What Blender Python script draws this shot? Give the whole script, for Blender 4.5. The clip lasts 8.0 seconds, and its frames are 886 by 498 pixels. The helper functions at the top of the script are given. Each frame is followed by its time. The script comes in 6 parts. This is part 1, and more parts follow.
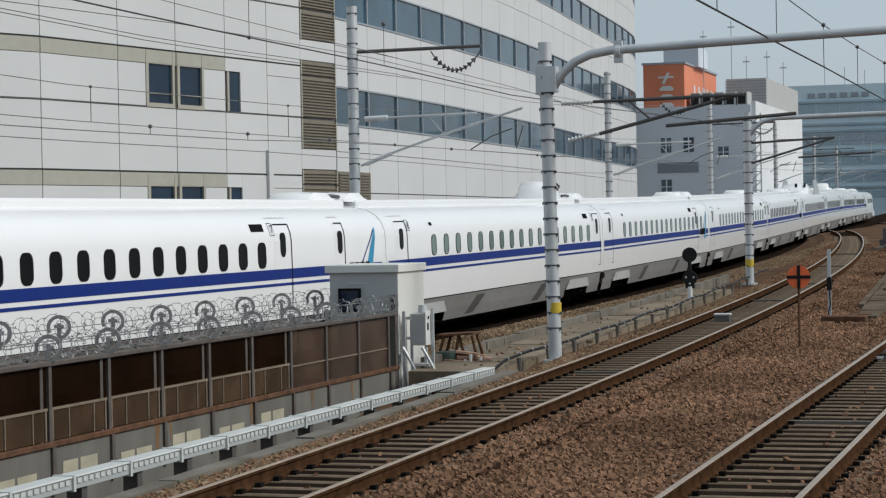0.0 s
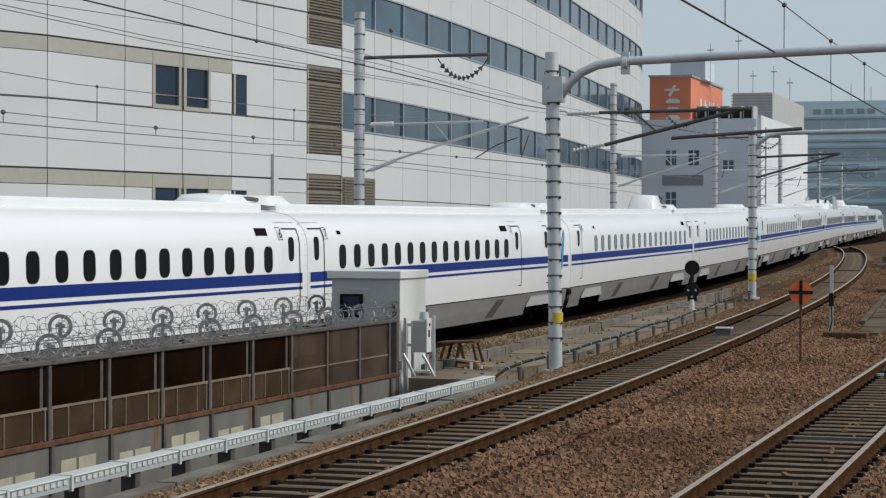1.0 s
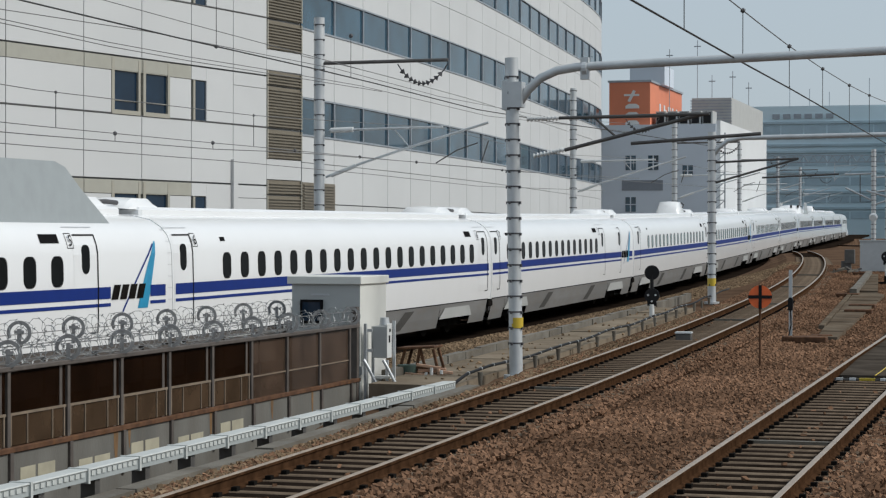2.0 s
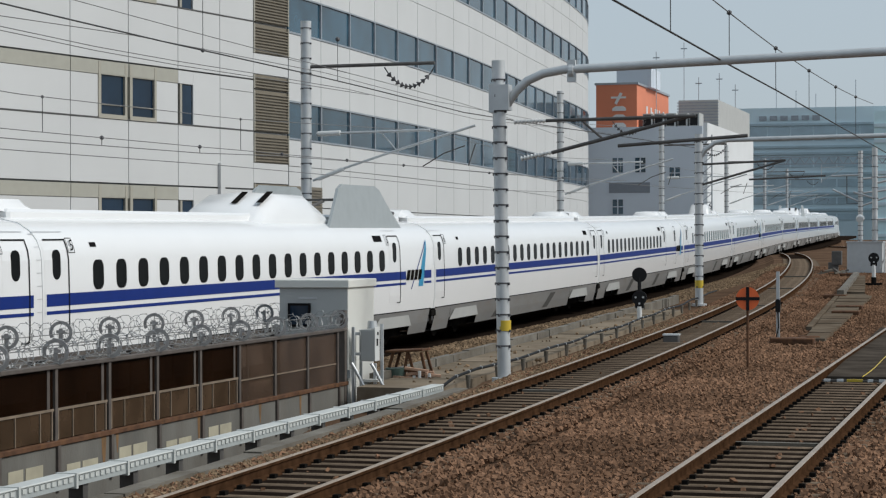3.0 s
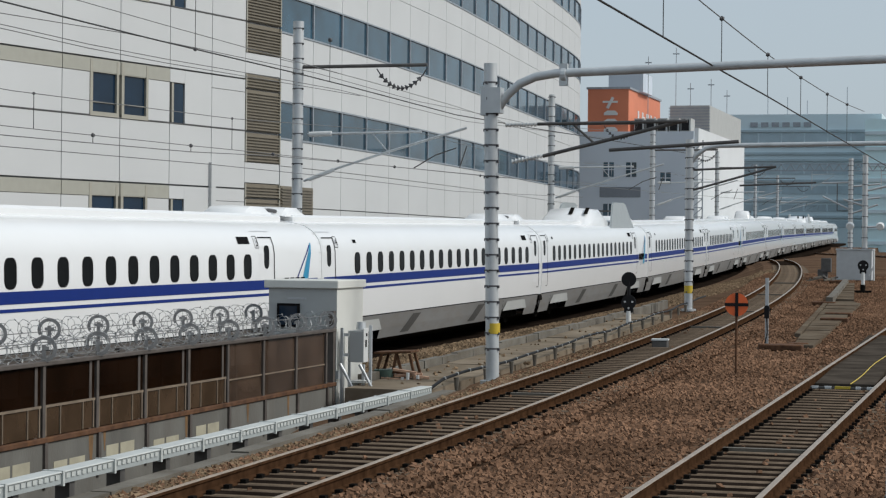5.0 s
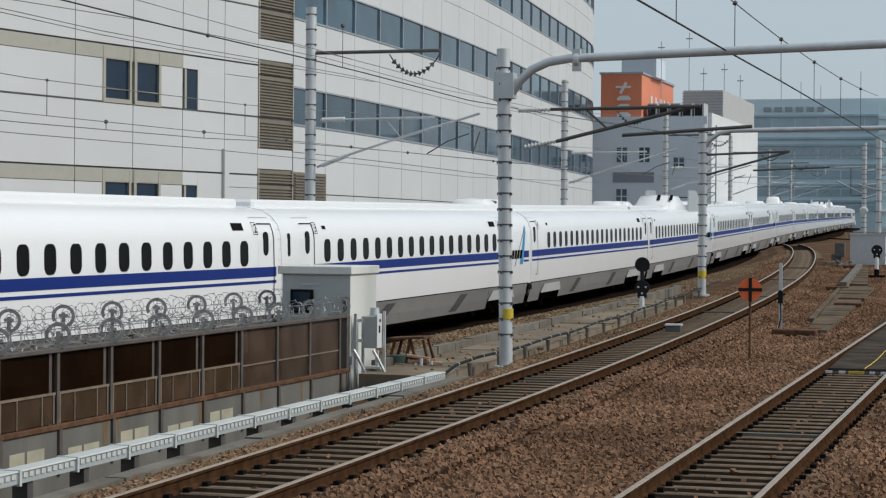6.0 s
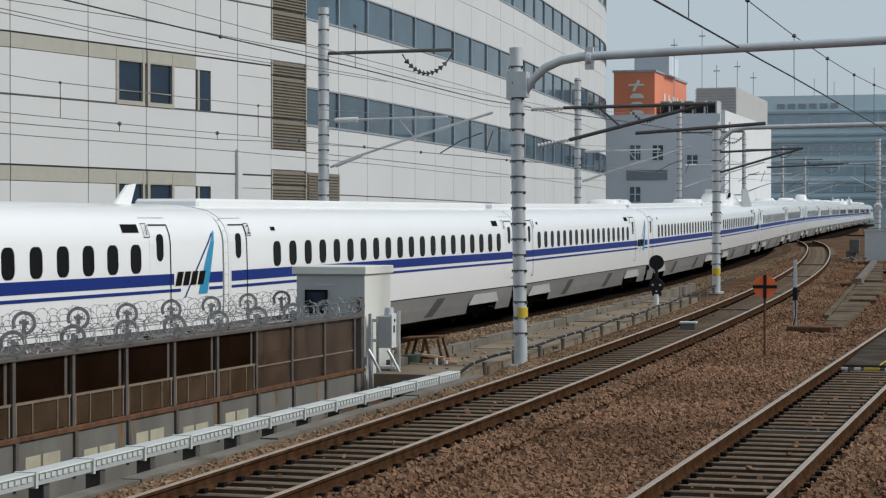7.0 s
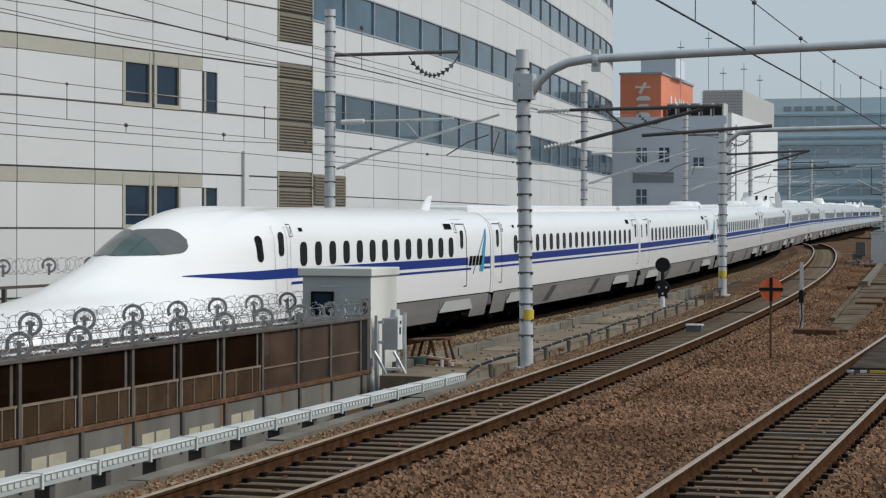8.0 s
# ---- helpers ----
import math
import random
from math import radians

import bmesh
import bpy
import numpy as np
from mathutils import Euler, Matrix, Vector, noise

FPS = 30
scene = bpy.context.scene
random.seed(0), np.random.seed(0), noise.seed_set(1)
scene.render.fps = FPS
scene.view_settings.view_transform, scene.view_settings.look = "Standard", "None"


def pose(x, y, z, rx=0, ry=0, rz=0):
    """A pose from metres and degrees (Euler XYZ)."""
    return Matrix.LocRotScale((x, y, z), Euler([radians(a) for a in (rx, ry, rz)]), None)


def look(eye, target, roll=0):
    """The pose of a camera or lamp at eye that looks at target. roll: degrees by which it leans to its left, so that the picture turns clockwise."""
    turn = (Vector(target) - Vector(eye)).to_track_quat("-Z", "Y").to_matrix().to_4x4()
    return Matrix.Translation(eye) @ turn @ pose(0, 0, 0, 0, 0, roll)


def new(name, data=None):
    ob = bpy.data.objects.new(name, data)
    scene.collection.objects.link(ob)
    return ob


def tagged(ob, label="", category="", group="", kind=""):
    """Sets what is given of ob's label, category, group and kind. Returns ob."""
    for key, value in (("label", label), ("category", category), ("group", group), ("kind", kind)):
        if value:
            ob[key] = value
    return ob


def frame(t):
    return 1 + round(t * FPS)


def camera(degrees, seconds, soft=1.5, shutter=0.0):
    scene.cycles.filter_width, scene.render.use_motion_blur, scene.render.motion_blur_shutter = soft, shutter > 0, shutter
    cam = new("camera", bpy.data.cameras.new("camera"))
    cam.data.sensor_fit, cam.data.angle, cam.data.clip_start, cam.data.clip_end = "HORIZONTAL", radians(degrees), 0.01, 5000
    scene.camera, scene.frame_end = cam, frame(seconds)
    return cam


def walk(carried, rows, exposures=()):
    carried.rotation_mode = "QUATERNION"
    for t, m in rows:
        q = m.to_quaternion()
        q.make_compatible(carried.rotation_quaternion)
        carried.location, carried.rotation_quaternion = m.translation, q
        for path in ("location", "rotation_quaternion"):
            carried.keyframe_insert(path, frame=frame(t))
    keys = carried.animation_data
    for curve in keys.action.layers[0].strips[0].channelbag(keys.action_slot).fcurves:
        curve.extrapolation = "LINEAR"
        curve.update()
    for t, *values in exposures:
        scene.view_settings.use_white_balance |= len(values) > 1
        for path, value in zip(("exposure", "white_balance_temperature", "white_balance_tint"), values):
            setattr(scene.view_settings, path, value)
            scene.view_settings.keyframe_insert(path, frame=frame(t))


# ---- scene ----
# ================= camera =================
EYE_Z = 2.496
GRADE = 0.0130          # the line climbs steadily away from the platform
cam = camera(23.77, 8.0, soft=1.25)
walk(cam, [
    (0.0, pose(0, 0, EYE_Z, 89.368, 1.060, 17.010)),
    (0.5, pose(0, 0, EYE_Z, 89.468, 0.045, 16.974)),
    (1.0, pose(0, 0, EYE_Z, 89.574, -0.191, 17.101)),
    (1.5, pose(0, 0, EYE_Z, 89.691, -0.158, 17.128)),
    (2.0, pose(0, 0, EYE_Z, 89.723, -0.082, 16.017)),
    (3.3, pose(0, 0, EYE_Z, 89.868, 0.311, 15.426)),
    (3.5, pose(0, 0, EYE_Z, 89.900, 0.243, 14.909)),
    (4.0, pose(0, 0, EYE_Z, 89.928, -0.223, 15.068)),
    (4.5, pose(0, 0, EYE_Z, 89.994, -0.506, 15.238)),
    (6.0, pose(0, 0, EYE_Z, 89.470, -0.457, 15.764)),
    (6.5, pose(0, 0, EYE_Z, 89.457, -0.261, 15.935)),
    (7.0, pose(0, 0, EYE_Z, 89.451, -0.034, 16.141)),
    (7.5, pose(0, 0, EYE_Z, 89.477, 0.019, 16.288)),
    (8.0, pose(0, 0, EYE_Z, 89.504, -0.139, 16.309)),
])

# ================= light =================
world = bpy.data.worlds.new("sky")
scene.world = world
world.use_nodes = True
_n = world.node_tree.nodes
_l = world.node_tree.links
_sky = _n.new("ShaderNodeTexSky")
_sky.sky_type, _sky.sun_disc = "NISHITA", False
_sky.sun_elevation, _sky.sun_rotation = radians(41), radians(86)
_sky.dust_density, _sky.air_density, _sky.ozone_density = 3.0, 1.0, 1.0
_grey = _n.new("ShaderNodeMix")
_grey.data_type = "RGBA"
_grey.inputs[0].default_value = 0.72
_grey.inputs[7].default_value = (5.35, 6.3, 7.1, 1)
_l.new(_sky.outputs[0], _grey.inputs[6])
_l.new(_grey.outputs[2], _n["Background"].inputs[0])
_n["Background"].inputs[1].default_value = 0.080
SUN_EL, SUN_AZ = 41, 86
sun = new("sun", bpy.data.lights.new("sun", "SUN"))
sun.data.energy, sun.data.angle, sun.data.color = 2.15, radians(18), (1.0, 0.985, 0.94)
_a = radians(SUN_AZ)
_dir = Vector((math.sin(_a) * math.cos(radians(SUN_EL)), math.cos(_a) * math.cos(radians(SUN_EL)), math.sin(radians(SUN_EL))))
sun.matrix_world = look(_dir * 60, (0, 0, 0))
scene.view_settings.exposure = 0.30


# ================= materials =================
def mat(name, col, rough=0.6, metal=0.0, var=0.12, scale=3.0, bump=0.0, bscale=40.0, spec=0.5, dirt=None, coat=0.0, island=False, stretch=(1, 1, 1)):
    m = bpy.data.materials.new(name)
    m.use_nodes = True
    n, l = m.node_tree.nodes, m.node_tree.links
    b = n["Principled BSDF"]
    b.inputs["Roughness"].default_value, b.inputs["Metallic"].default_value = rough, metal
    b.inputs["Specular IOR Level"].default_value = spec
    b.inputs["Coat Weight"].default_value = coat
    tc = n.new("ShaderNodeTexCoord")
    mp = n.new("ShaderNodeMapping")
    mp.inputs["Scale"].default_value = stretch
    l.new(tc.outputs["Object"], mp.inputs[0])
    big = n.new("ShaderNodeTexNoise")
    big.inputs["Scale"].default_value, big.inputs["Detail"].default_value = scale, 5
    l.new(mp.outputs[0], big.inputs["Vector"])
    ramp = n.new("ShaderNodeMapRange")
    ramp.inputs[1].default_value, ramp.inputs[2].default_value = 0.3, 0.7
    ramp.inputs[3].default_value, ramp.inputs[4].default_value = 1 - var, 1 + var
    l.new(big.outputs[0], ramp.inputs[0])
    mul = n.new("ShaderNodeMix")
    mul.data_type, mul.blend_type = "RGBA", "MULTIPLY"
    mul.inputs[0].default_value = 1
    mul.inputs[6].default_value = (*col, 1)
    l.new(ramp.outputs[0], mul.inputs[7])
    out = mul.outputs[2]
    if dirt:
        dcol, amount, dscale = dirt
        dn = n.new("ShaderNodeTexNoise")
        dn.inputs["Scale"].default_value, dn.inputs["Detail"].default_value, dn.inputs["Roughness"].default_value = dscale, 8, 0.7
        l.new(mp.outputs[0], dn.inputs["Vector"])
        dr = n.new("ShaderNodeMapRange")
        dr.inputs[1].default_value, dr.inputs[2].default_value = 0.62 - amount * 0.3, 0.75
        dr.inputs[4].default_value = min(1, amount * 1.5)
        l.new(dn.outputs[0], dr.inputs[0])
        dm = n.new("ShaderNodeMix")
        dm.data_type = "RGBA"
        l.new(dr.outputs[0], dm.inputs[0])
        l.new(out, dm.inputs[6])
        dm.inputs[7].default_value = (*dcol, 1)
        out = dm.outputs[2]
    if island:
        geo = n.new("ShaderNodeNewGeometry")
        obi = n.new("ShaderNodeObjectInfo")
        add = n.new("ShaderNodeMath")
        add.operation = "ADD"
        l.new(geo.outputs["Random Per Island"], add.inputs[0])
        l.new(obi.outputs["Random"], add.inputs[1])
        ir = n.new("ShaderNodeMapRange")
        ir.inputs[2].default_value = 2
        ir.inputs[3].default_value, ir.inputs[4].default_value = 1 - island, 1 + island
        l.new(add.outputs[0], ir.inputs[0])
        im = n.new("ShaderNodeMix")
        im.data_type, im.blend_type = "RGBA", "MULTIPLY"
        im.inputs[0].default_value = 1
        l.new(out, im.inputs[6])
        l.new(ir.outputs[0], im.inputs[7])
        out = im.outputs[2]
    l.new(out, b.inputs["Base Color"])
    if bump:
        fn = n.new("ShaderNodeTexNoise")
        fn.inputs["Scale"].default_value, fn.inputs["Detail"].default_value = bscale, 4
        l.new(mp.outputs[0], fn.inputs["Vector"])
        bp = n.new("ShaderNodeBump")
        bp.inputs["Strength"].default_value, bp.inputs["Distance"].default_value = bump, 0.02
        l.new(fn.outputs[0], bp.inputs["Height"])
        l.new(bp.outputs[0], b.inputs["Normal"])
    return m


M_WHITE = mat("white_car_paint", (0.74, 0.75, 0.755), 0.22, var=0.015, scale=0.6, spec=0.5, coat=0.3)
M_BLUE = mat("blue_stripe_paint", (0.008, 0.026, 0.165), 0.45, var=0.05, spec=0.12)
M_SKIRT = mat("grey_skirt_paint", (0.185, 0.185, 0.182), 0.5, var=0.15, scale=1.0, dirt=((0.16, 0.14, 0.12), 0.5, 3.0), stretch=(1, 0.3, 1))
M_GLASS = mat("dark_train_glass", (0.005, 0.006, 0.006), 0.2, var=0.4, scale=1.5, spec=0.05)
M_DARKGLASS = mat("dark_office_glass", (0.010, 0.024, 0.045), 0.08, var=0.3, scale=0.8, spec=0.25)
M_GASKET = mat("black_rubber", (0.012, 0.012, 0.013), 0.7, spec=0.0)
M_PANTO = mat("grey_pantograph_cover", (0.30, 0.33, 0.34), 0.45, var=0.05)
M_TEAL = mat("teal_logo_film", (0.015, 0.24, 0.42), 0.3)
M_VENT = mat("vent_grille", (0.055, 0.052, 0.048), 0.7, var=0.3, scale=9, stretch=(1, 4, 1))
M_DARK = mat("dark_underframe", (0.012, 0.011, 0.010), 0.9, spec=0.0, var=0.3)
M_BALLAST = mat("ballast_stone", (0.105, 0.067, 0.045), 0.95, var=0.35, scale=0.35, bump=1.0, bscale=22, spec=0.0, dirt=((0.050, 0.032, 0.022), 0.4, 9.0))
M_RAIL = mat("rusty_rail_side", (0.050, 0.026, 0.014), 0.85, spec=0.0, var=0.4, scale=6)
M_HEAD = mat("worn_rail_head", (0.33, 0.255, 0.19), 0.42, 0.3, var=0.15, scale=4)
M_SLEEPER = mat("concrete_sleeper", (0.155, 0.117, 0.085), 0.95, spec=0.0, var=0.3, scale=5, bump=0.3, island=0.25)
M_CONC = mat("weathered_concrete", (0.15, 0.138, 0.115), 0.9, var=0.3, scale=0.9, bump=0.3, dirt=((0.075, 0.058, 0.040), 0.8, 1.3))
M_STEEL = mat("galvanised_steel", (0.50, 0.52, 0.53), 0.5, 0.35, var=0.1, scale=3)
M_DSTEEL = mat("dark_steel", (0.10, 0.095, 0.09), 0.6, 0.4, var=0.2)
M_PANEL = mat("white_facade_panel", (0.525, 0.535, 0.535), 0.5, var=0.03, scale=0.3, island=0.02)
# patchy tone paints reflections into the blue panes
M_WINGLASS = mat("blue_window_glass", (0.018, 0.052, 0.080), 0.06, var=0.6, scale=0.5, spec=0.6, island=0.25)
M_STONE = mat("ballast_pebbles", (0.158, 0.092, 0.058), 0.95, spec=0.0, var=0.32, scale=0.3, island=0.6)
M_STONE_GREY = mat("grey_ballast_pebbles", (0.165, 0.116, 0.074), 0.95, spec=0.0, var=0.3, scale=0.35, island=0.55)
M_GREENGLASS = mat("green_tinted_train_glass", (0.10, 0.15, 0.13), 0.08, var=0.1, spec=0.6)
M_CANOPY = mat("cockpit_glass", (0.035, 0.062, 0.058), 0.07, var=0.35, scale=1.5, spec=0.8)
M_SIDEPANE = mat("grey_cab_pane", (0.085, 0.09, 0.092), 0.25, var=0.12, scale=1.5, spec=0.4)
M_LIGHTGREY = mat("light_grey_text_film", (0.45, 0.46, 0.47), 0.4)
M_BEIGE_FRAME = mat("anodised_beige_frame", (0.33, 0.315, 0.265), 0.5, var=0.03)
M_LOUVRE = mat("brown_louvre_metal", (0.185, 0.16, 0.12), 0.5, 0.2, var=0.08)
M_JOINT = mat("dark_joint_seal", (0.10, 0.10, 0.10), 0.8)
M_BACKING = mat("grey_joint_filler", (0.21, 0.215, 0.215), 0.8)
M_MULLION = mat("grey_mullion", (0.30, 0.33, 0.36), 0.45, 0.3)
M_RUST = mat("rusted_steel", (0.095, 0.050, 0.030), 0.9, var=0.4, scale=6, spec=0.15, dirt=((0.18, 0.085, 0.03), 0.4, 5.0))
M_POST = mat("brown_grey_steel_post", (0.10, 0.085, 0.075), 0.65, 0.3, var=0.2, scale=5)
M_WIRE = mat("dull_wire", (0.035, 0.035, 0.035), 0.6, 0.3)
M_THINWIRE = mat("grey_stranded_wire", (0.13, 0.13, 0.13), 0.6, 0.2)
M_RAZOR = mat("galvanised_razor_wire", (0.28, 0.29, 0.29), 0.5, 0.4)
M_RING = mat("grey_ring_bracket", (0.22, 0.22, 0.22), 0.6, 0.3, var=0.2, scale=10)
M_CERAMIC = mat("white_insulator", (0.62, 0.63, 0.62), 0.3, var=0.05)
M_DUCT = mat("white_frp_duct", (0.47, 0.49, 0.475), 0.6, var=0.08, scale=2, dirt=((0.35, 0.34, 0.30), 0.3, 4.0))
M_DUCTLOW = mat("grey_green_duct_tray", (0.33, 0.36, 0.36), 0.6, var=0.1)
M_HUT = mat("grey_hut_paint", (0.40, 0.41, 0.40), 0.6, var=0.05, scale=1.5)
# pale paint, also the sunlit side of the relay hut
M_HUTPALE = mat("pale_and_sunlit_paint", (0.62, 0.62, 0.58), 0.6, var=0.05, scale=1.0)
M_YELLOW = mat("yellow_band_paint", (0.52, 0.37, 0.03), 0.5, var=0.1)
M_ORANGE = mat("orange_board_paint", (0.72, 0.13, 0.03), 0.5, var=0.08)
M_BLACK = mat("black_paint", (0.009, 0.009, 0.010), 0.6, spec=0.2)
M_GREYBLD = mat("blue_grey_render", (0.54, 0.60, 0.67), 0.8, var=0.04, scale=0.3)
M_WHITEBLD = mat("white_render", (0.60, 0.62, 0.63), 0.7, var=0.04, scale=0.3)
M_ORANGEBLD = mat("orange_advert_board", (0.60, 0.20, 0.11), 0.7, var=0.06, scale=0.5)
# distance haze is mixed into the far buildings' colours
M_FARBLD = mat("haze_paled_cladding", (0.57, 0.69, 0.735), 0.6, var=0.05, scale=0.1)
M_FARGLASS = mat("haze_paled_glazing", (0.36, 0.46, 0.51), 0.4, var=0.15, scale=0.4)
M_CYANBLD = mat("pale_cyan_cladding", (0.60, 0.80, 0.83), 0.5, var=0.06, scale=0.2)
M_BOLT = mat("black_clamp", (0.07, 0.07, 0.075), 0.6, 0.3)
M_WOOD = mat("old_timber", (0.36, 0.28, 0.19), 0.85, var=0.25, scale=4, stretch=(1, 6, 6))
M_PLANK = mat("weathered_pale_timber", (0.40, 0.25, 0.17), 0.85, var=0.3, scale=5, stretch=(1, 6, 6))
M_GREEN = mat("dull_green_tub", (0.06, 0.10, 0.085), 0.6, var=0.1)
M_BLUESIGN = mat("blue_sign", (0.04, 0.13, 0.30), 0.5)
M_STAIN = mat("stained_parapet_concrete", (0.118, 0.115, 0.103), 0.9, var=0.25, scale=1.4, bump=0.2, dirt=((0.11, 0.10, 0.085), 0.6, 2.5), stretch=(1, 1, 0.35))
M_EQUIP = mat("pale_equipment_paint", (0.46, 0.48, 0.49), 0.6, var=0.06)
M_PALE = mat("pale_cream_panel", (0.36, 0.335, 0.25), 0.8, var=0.15, scale=3)
M_BEIGE = mat("beige_spandrel", (0.335, 0.33, 0.285), 0.6, var=0.04)


def mesh_film(name, col, share):
    """A fine dark screen that lets a share of what lies behind it through."""
    m = mat(name, col, 0.8, var=0.35, scale=1.6, spec=0.0)
    n, l = m.node_tree.nodes, m.node_tree.links
    mix, clear = n.new("ShaderNodeMixShader"), n.new("ShaderNodeBsdfTransparent")
    mix.inputs[0].default_value = 1 - share
    l.new(clear.outputs[0], mix.inputs[1])
    l.new(n["Principled BSDF"].outputs[0], mix.inputs[2])
    l.new(mix.outputs[0], n["Material Output"].inputs[0])
    return m


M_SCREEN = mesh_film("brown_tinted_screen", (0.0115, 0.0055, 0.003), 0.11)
M_SCREEN_BACK = mesh_film("brown_wire_mesh", (0.062, 0.040, 0.025), 0.12)
M_TAN = mat("tan_panel_frame", (0.17, 0.13, 0.092), 0.7, var=0.2, scale=5)
M_PATH = mat("trodden_brown_concrete", (0.130, 0.106, 0.080), 0.95, var=0.3, scale=1.2, bump=0.3, dirt=((0.085, 0.058, 0.040), 0.7, 1.0), spec=0.0)
M_WALK = mat("worn_pale_walkway", (0.20, 0.165, 0.125), 0.95, spec=0.0, var=0.25, scale=0.8, bump=0.2, dirt=((0.10, 0.075, 0.052), 0.5, 1.4))
M_STREAK = mat("rust_streak", (0.17, 0.095, 0.04), 0.9, var=0.4, scale=3)
M_PALESCREEN = mesh_film("pale_brown_screen", (0.075, 0.050, 0.036), 0.34)
M_FADED = mat("faded_grey_sign", (0.20, 0.225, 0.26), 0.7, var=0.05)


# ================= mesh helpers =================
def box(bm, x0, y0, z0, x1, y1, z1, m=None):
    vs = [bm.verts.new((x, y, z)) for x in (x0, x1) for y in (y0, y1) for z in (z0, z1)]
    if m is not None:
        for v in vs:
            v.co = m @ v.co
    a, b, c, d, e, f, g, h = vs
    for q in ((a, b, d, c), (e, g, h, f), (a, e, f, b), (c, d, h, g), (a, c, g, e), (b, f, h, d)):
        bm.faces.new(q)


def tube(bm, pts, r, n=10, r2=None, cap=True):
    pts = [Vector(p) for p in pts]
    rings = []
    for i, p in enumerate(pts):
        d = (pts[min(i + 1, len(pts) - 1)] - pts[max(i - 1, 0)]).normalized()
        a = d.orthogonal().normalized() if abs(d.z) > 0.9 else d.cross(Vector((0, 0, 1))).normalized()
        b = d.cross(a)
        rr = r if r2 is None else r + (r2 - r) * i / (len(pts) - 1)
        rings.append([bm.verts.new(p + (a * math.cos(2 * math.pi * k / n) + b * math.sin(2 * math.pi * k / n)) * rr) for k in range(n)])
    for u, v in zip(rings, rings[1:]):
        for k in range(n):
            bm.faces.new((u[k], u[(k + 1) % n], v[(k + 1) % n], v[k]))
    if cap:
        bm.faces.new(rings[0][::-1])
        bm.faces.new(rings[-1])


def sweep(bm, profile, path, close=True, caps=True):
    """profile: (across, up) pairs; path: (x, y, z, heading) with heading in radians to the left of +y."""
    rings = []
    for x, y, z, h in path:
        c, s = math.cos(h), math.sin(h)
        rings.append([bm.verts.new((x + a * c, y + a * s, z + u)) for a, u in profile])
    k = len(profile)
    for u, v in zip(rings, rings[1:]):
        for i in range(k if close else k - 1):
            bm.faces.new((u[i], u[(i + 1) % k], v[(i + 1) % k], v[i]))
    if caps and close:
        bm.faces.new(rings[0])
        bm.faces.new(rings[-1][::-1])


def finish(bm, name, material, smooth=False, bevel=0.0):
    if bevel:
        bmesh.ops.bevel(bm, geom=bm.edges[:], offset=bevel, segments=1, affect="EDGES")
    bmesh.ops.recalc_face_normals(bm, faces=bm.faces[:])
    me = bpy.data.meshes.new(name)
    bm.to_mesh(me)
    bm.free()
    for m in material if isinstance(material, (list, tuple)) else (material,):
        me.materials.append(m)
    if smooth:
        for p in me.polygons:
            p.use_smooth = True
        me.set_sharp_from_angle(angle=radians(40))
    return me


def part(name, bm, material, parent=None, label="", smooth=False, bevel=0.0, m=None):
    ob = new(name, bm if isinstance(bm, bpy.types.Mesh) else finish(bm, name, material, smooth, bevel))
    if parent:
        ob.parent = parent
    if m is not None:
        ob.matrix_basis = m
    return tagged(ob, label)


def thing(name, label, category, m=None, group="", kind=""):
    ob = new(name)
    if m is not None:
        ob.matrix_basis = m
    return tagged(ob, label, category, group, kind)


def gz(y):
    """Height of the nearer lines' grade, which eases off beyond 90 m."""
    if y <= 90:
        return GRADE * y
    return GRADE * y - 9e-5 * (min(y, 155) - 90) ** 2 - .0117 * max(0, y - 155)


# ================= lines of the tracks =================
def arc_path(x0, y_bend, radius, lean=0.0):
    """Plan of a line that runs straight along +y and bends left after y_bend: a function of the way s along it."""
    def at(s, off=0.0):
        if s <= y_bend:
            x, y, h = x0 - lean * s, s, lean
        else:
            a = (s - y_bend) / radius + lean
            x = x0 - lean * y_bend - radius * (math.cos(lean) - math.cos(a))
            y = y_bend + radius * (math.sin(a) - math.sin(lean))
            h = a
        return x + off * math.cos(h), y + off * math.sin(h), h
    return at


def table_at(tab, v):
    """Straight-line reading of a short table of pairs."""
    if v <= tab[0][0]:
        return tab[0][1]
    for (a, p), (b, q) in zip(tab, tab[1:]):
        if v <= b:
            return p + (q - p) * (v - a) / (b - a)
    return tab[-1][1]


# the high-speed track: a left curve of about 1500 m radius that runs out into a straight
BEND = ((0, .000625), (50, .000681), (100, .000742), (160, .000178), (240, -.00005), (340, -.00003), (450, .000015))
RAIL_PROFILE = ((-80, -.70), (0, -.64), (35, -.578), (46, -.535), (57, -.475), (66, -.392), (76, -.285), (90, -.128), (105, .075), (130, .462), (140, .63), (160, .95), (190, 1.40), (240, 1.93), (350, 3.03), (460, 4.1))
S_FIRST = -190
_way = [(-20.45, 0.0, -.0458)]
for _k in range(480):
    _x, _y, _h = _way[-1]
    _c = _h + table_at(BEND, _k + .5)
    _way.append((_x - math.sin((_h + _c) / 2), _y + math.cos((_h + _c) / 2), _c))
_back = [_way[0]]
for _k in range(-S_FIRST):
    _x, _y, _h = _back[-1]
    _c = _h - .000625 * max(0, 1 - _k / 60)
    _back.append((_x + math.sin((_h + _c) / 2), _y - math.cos((_h + _c) / 2), _c))
WAY = _back[:0:-1] + _way


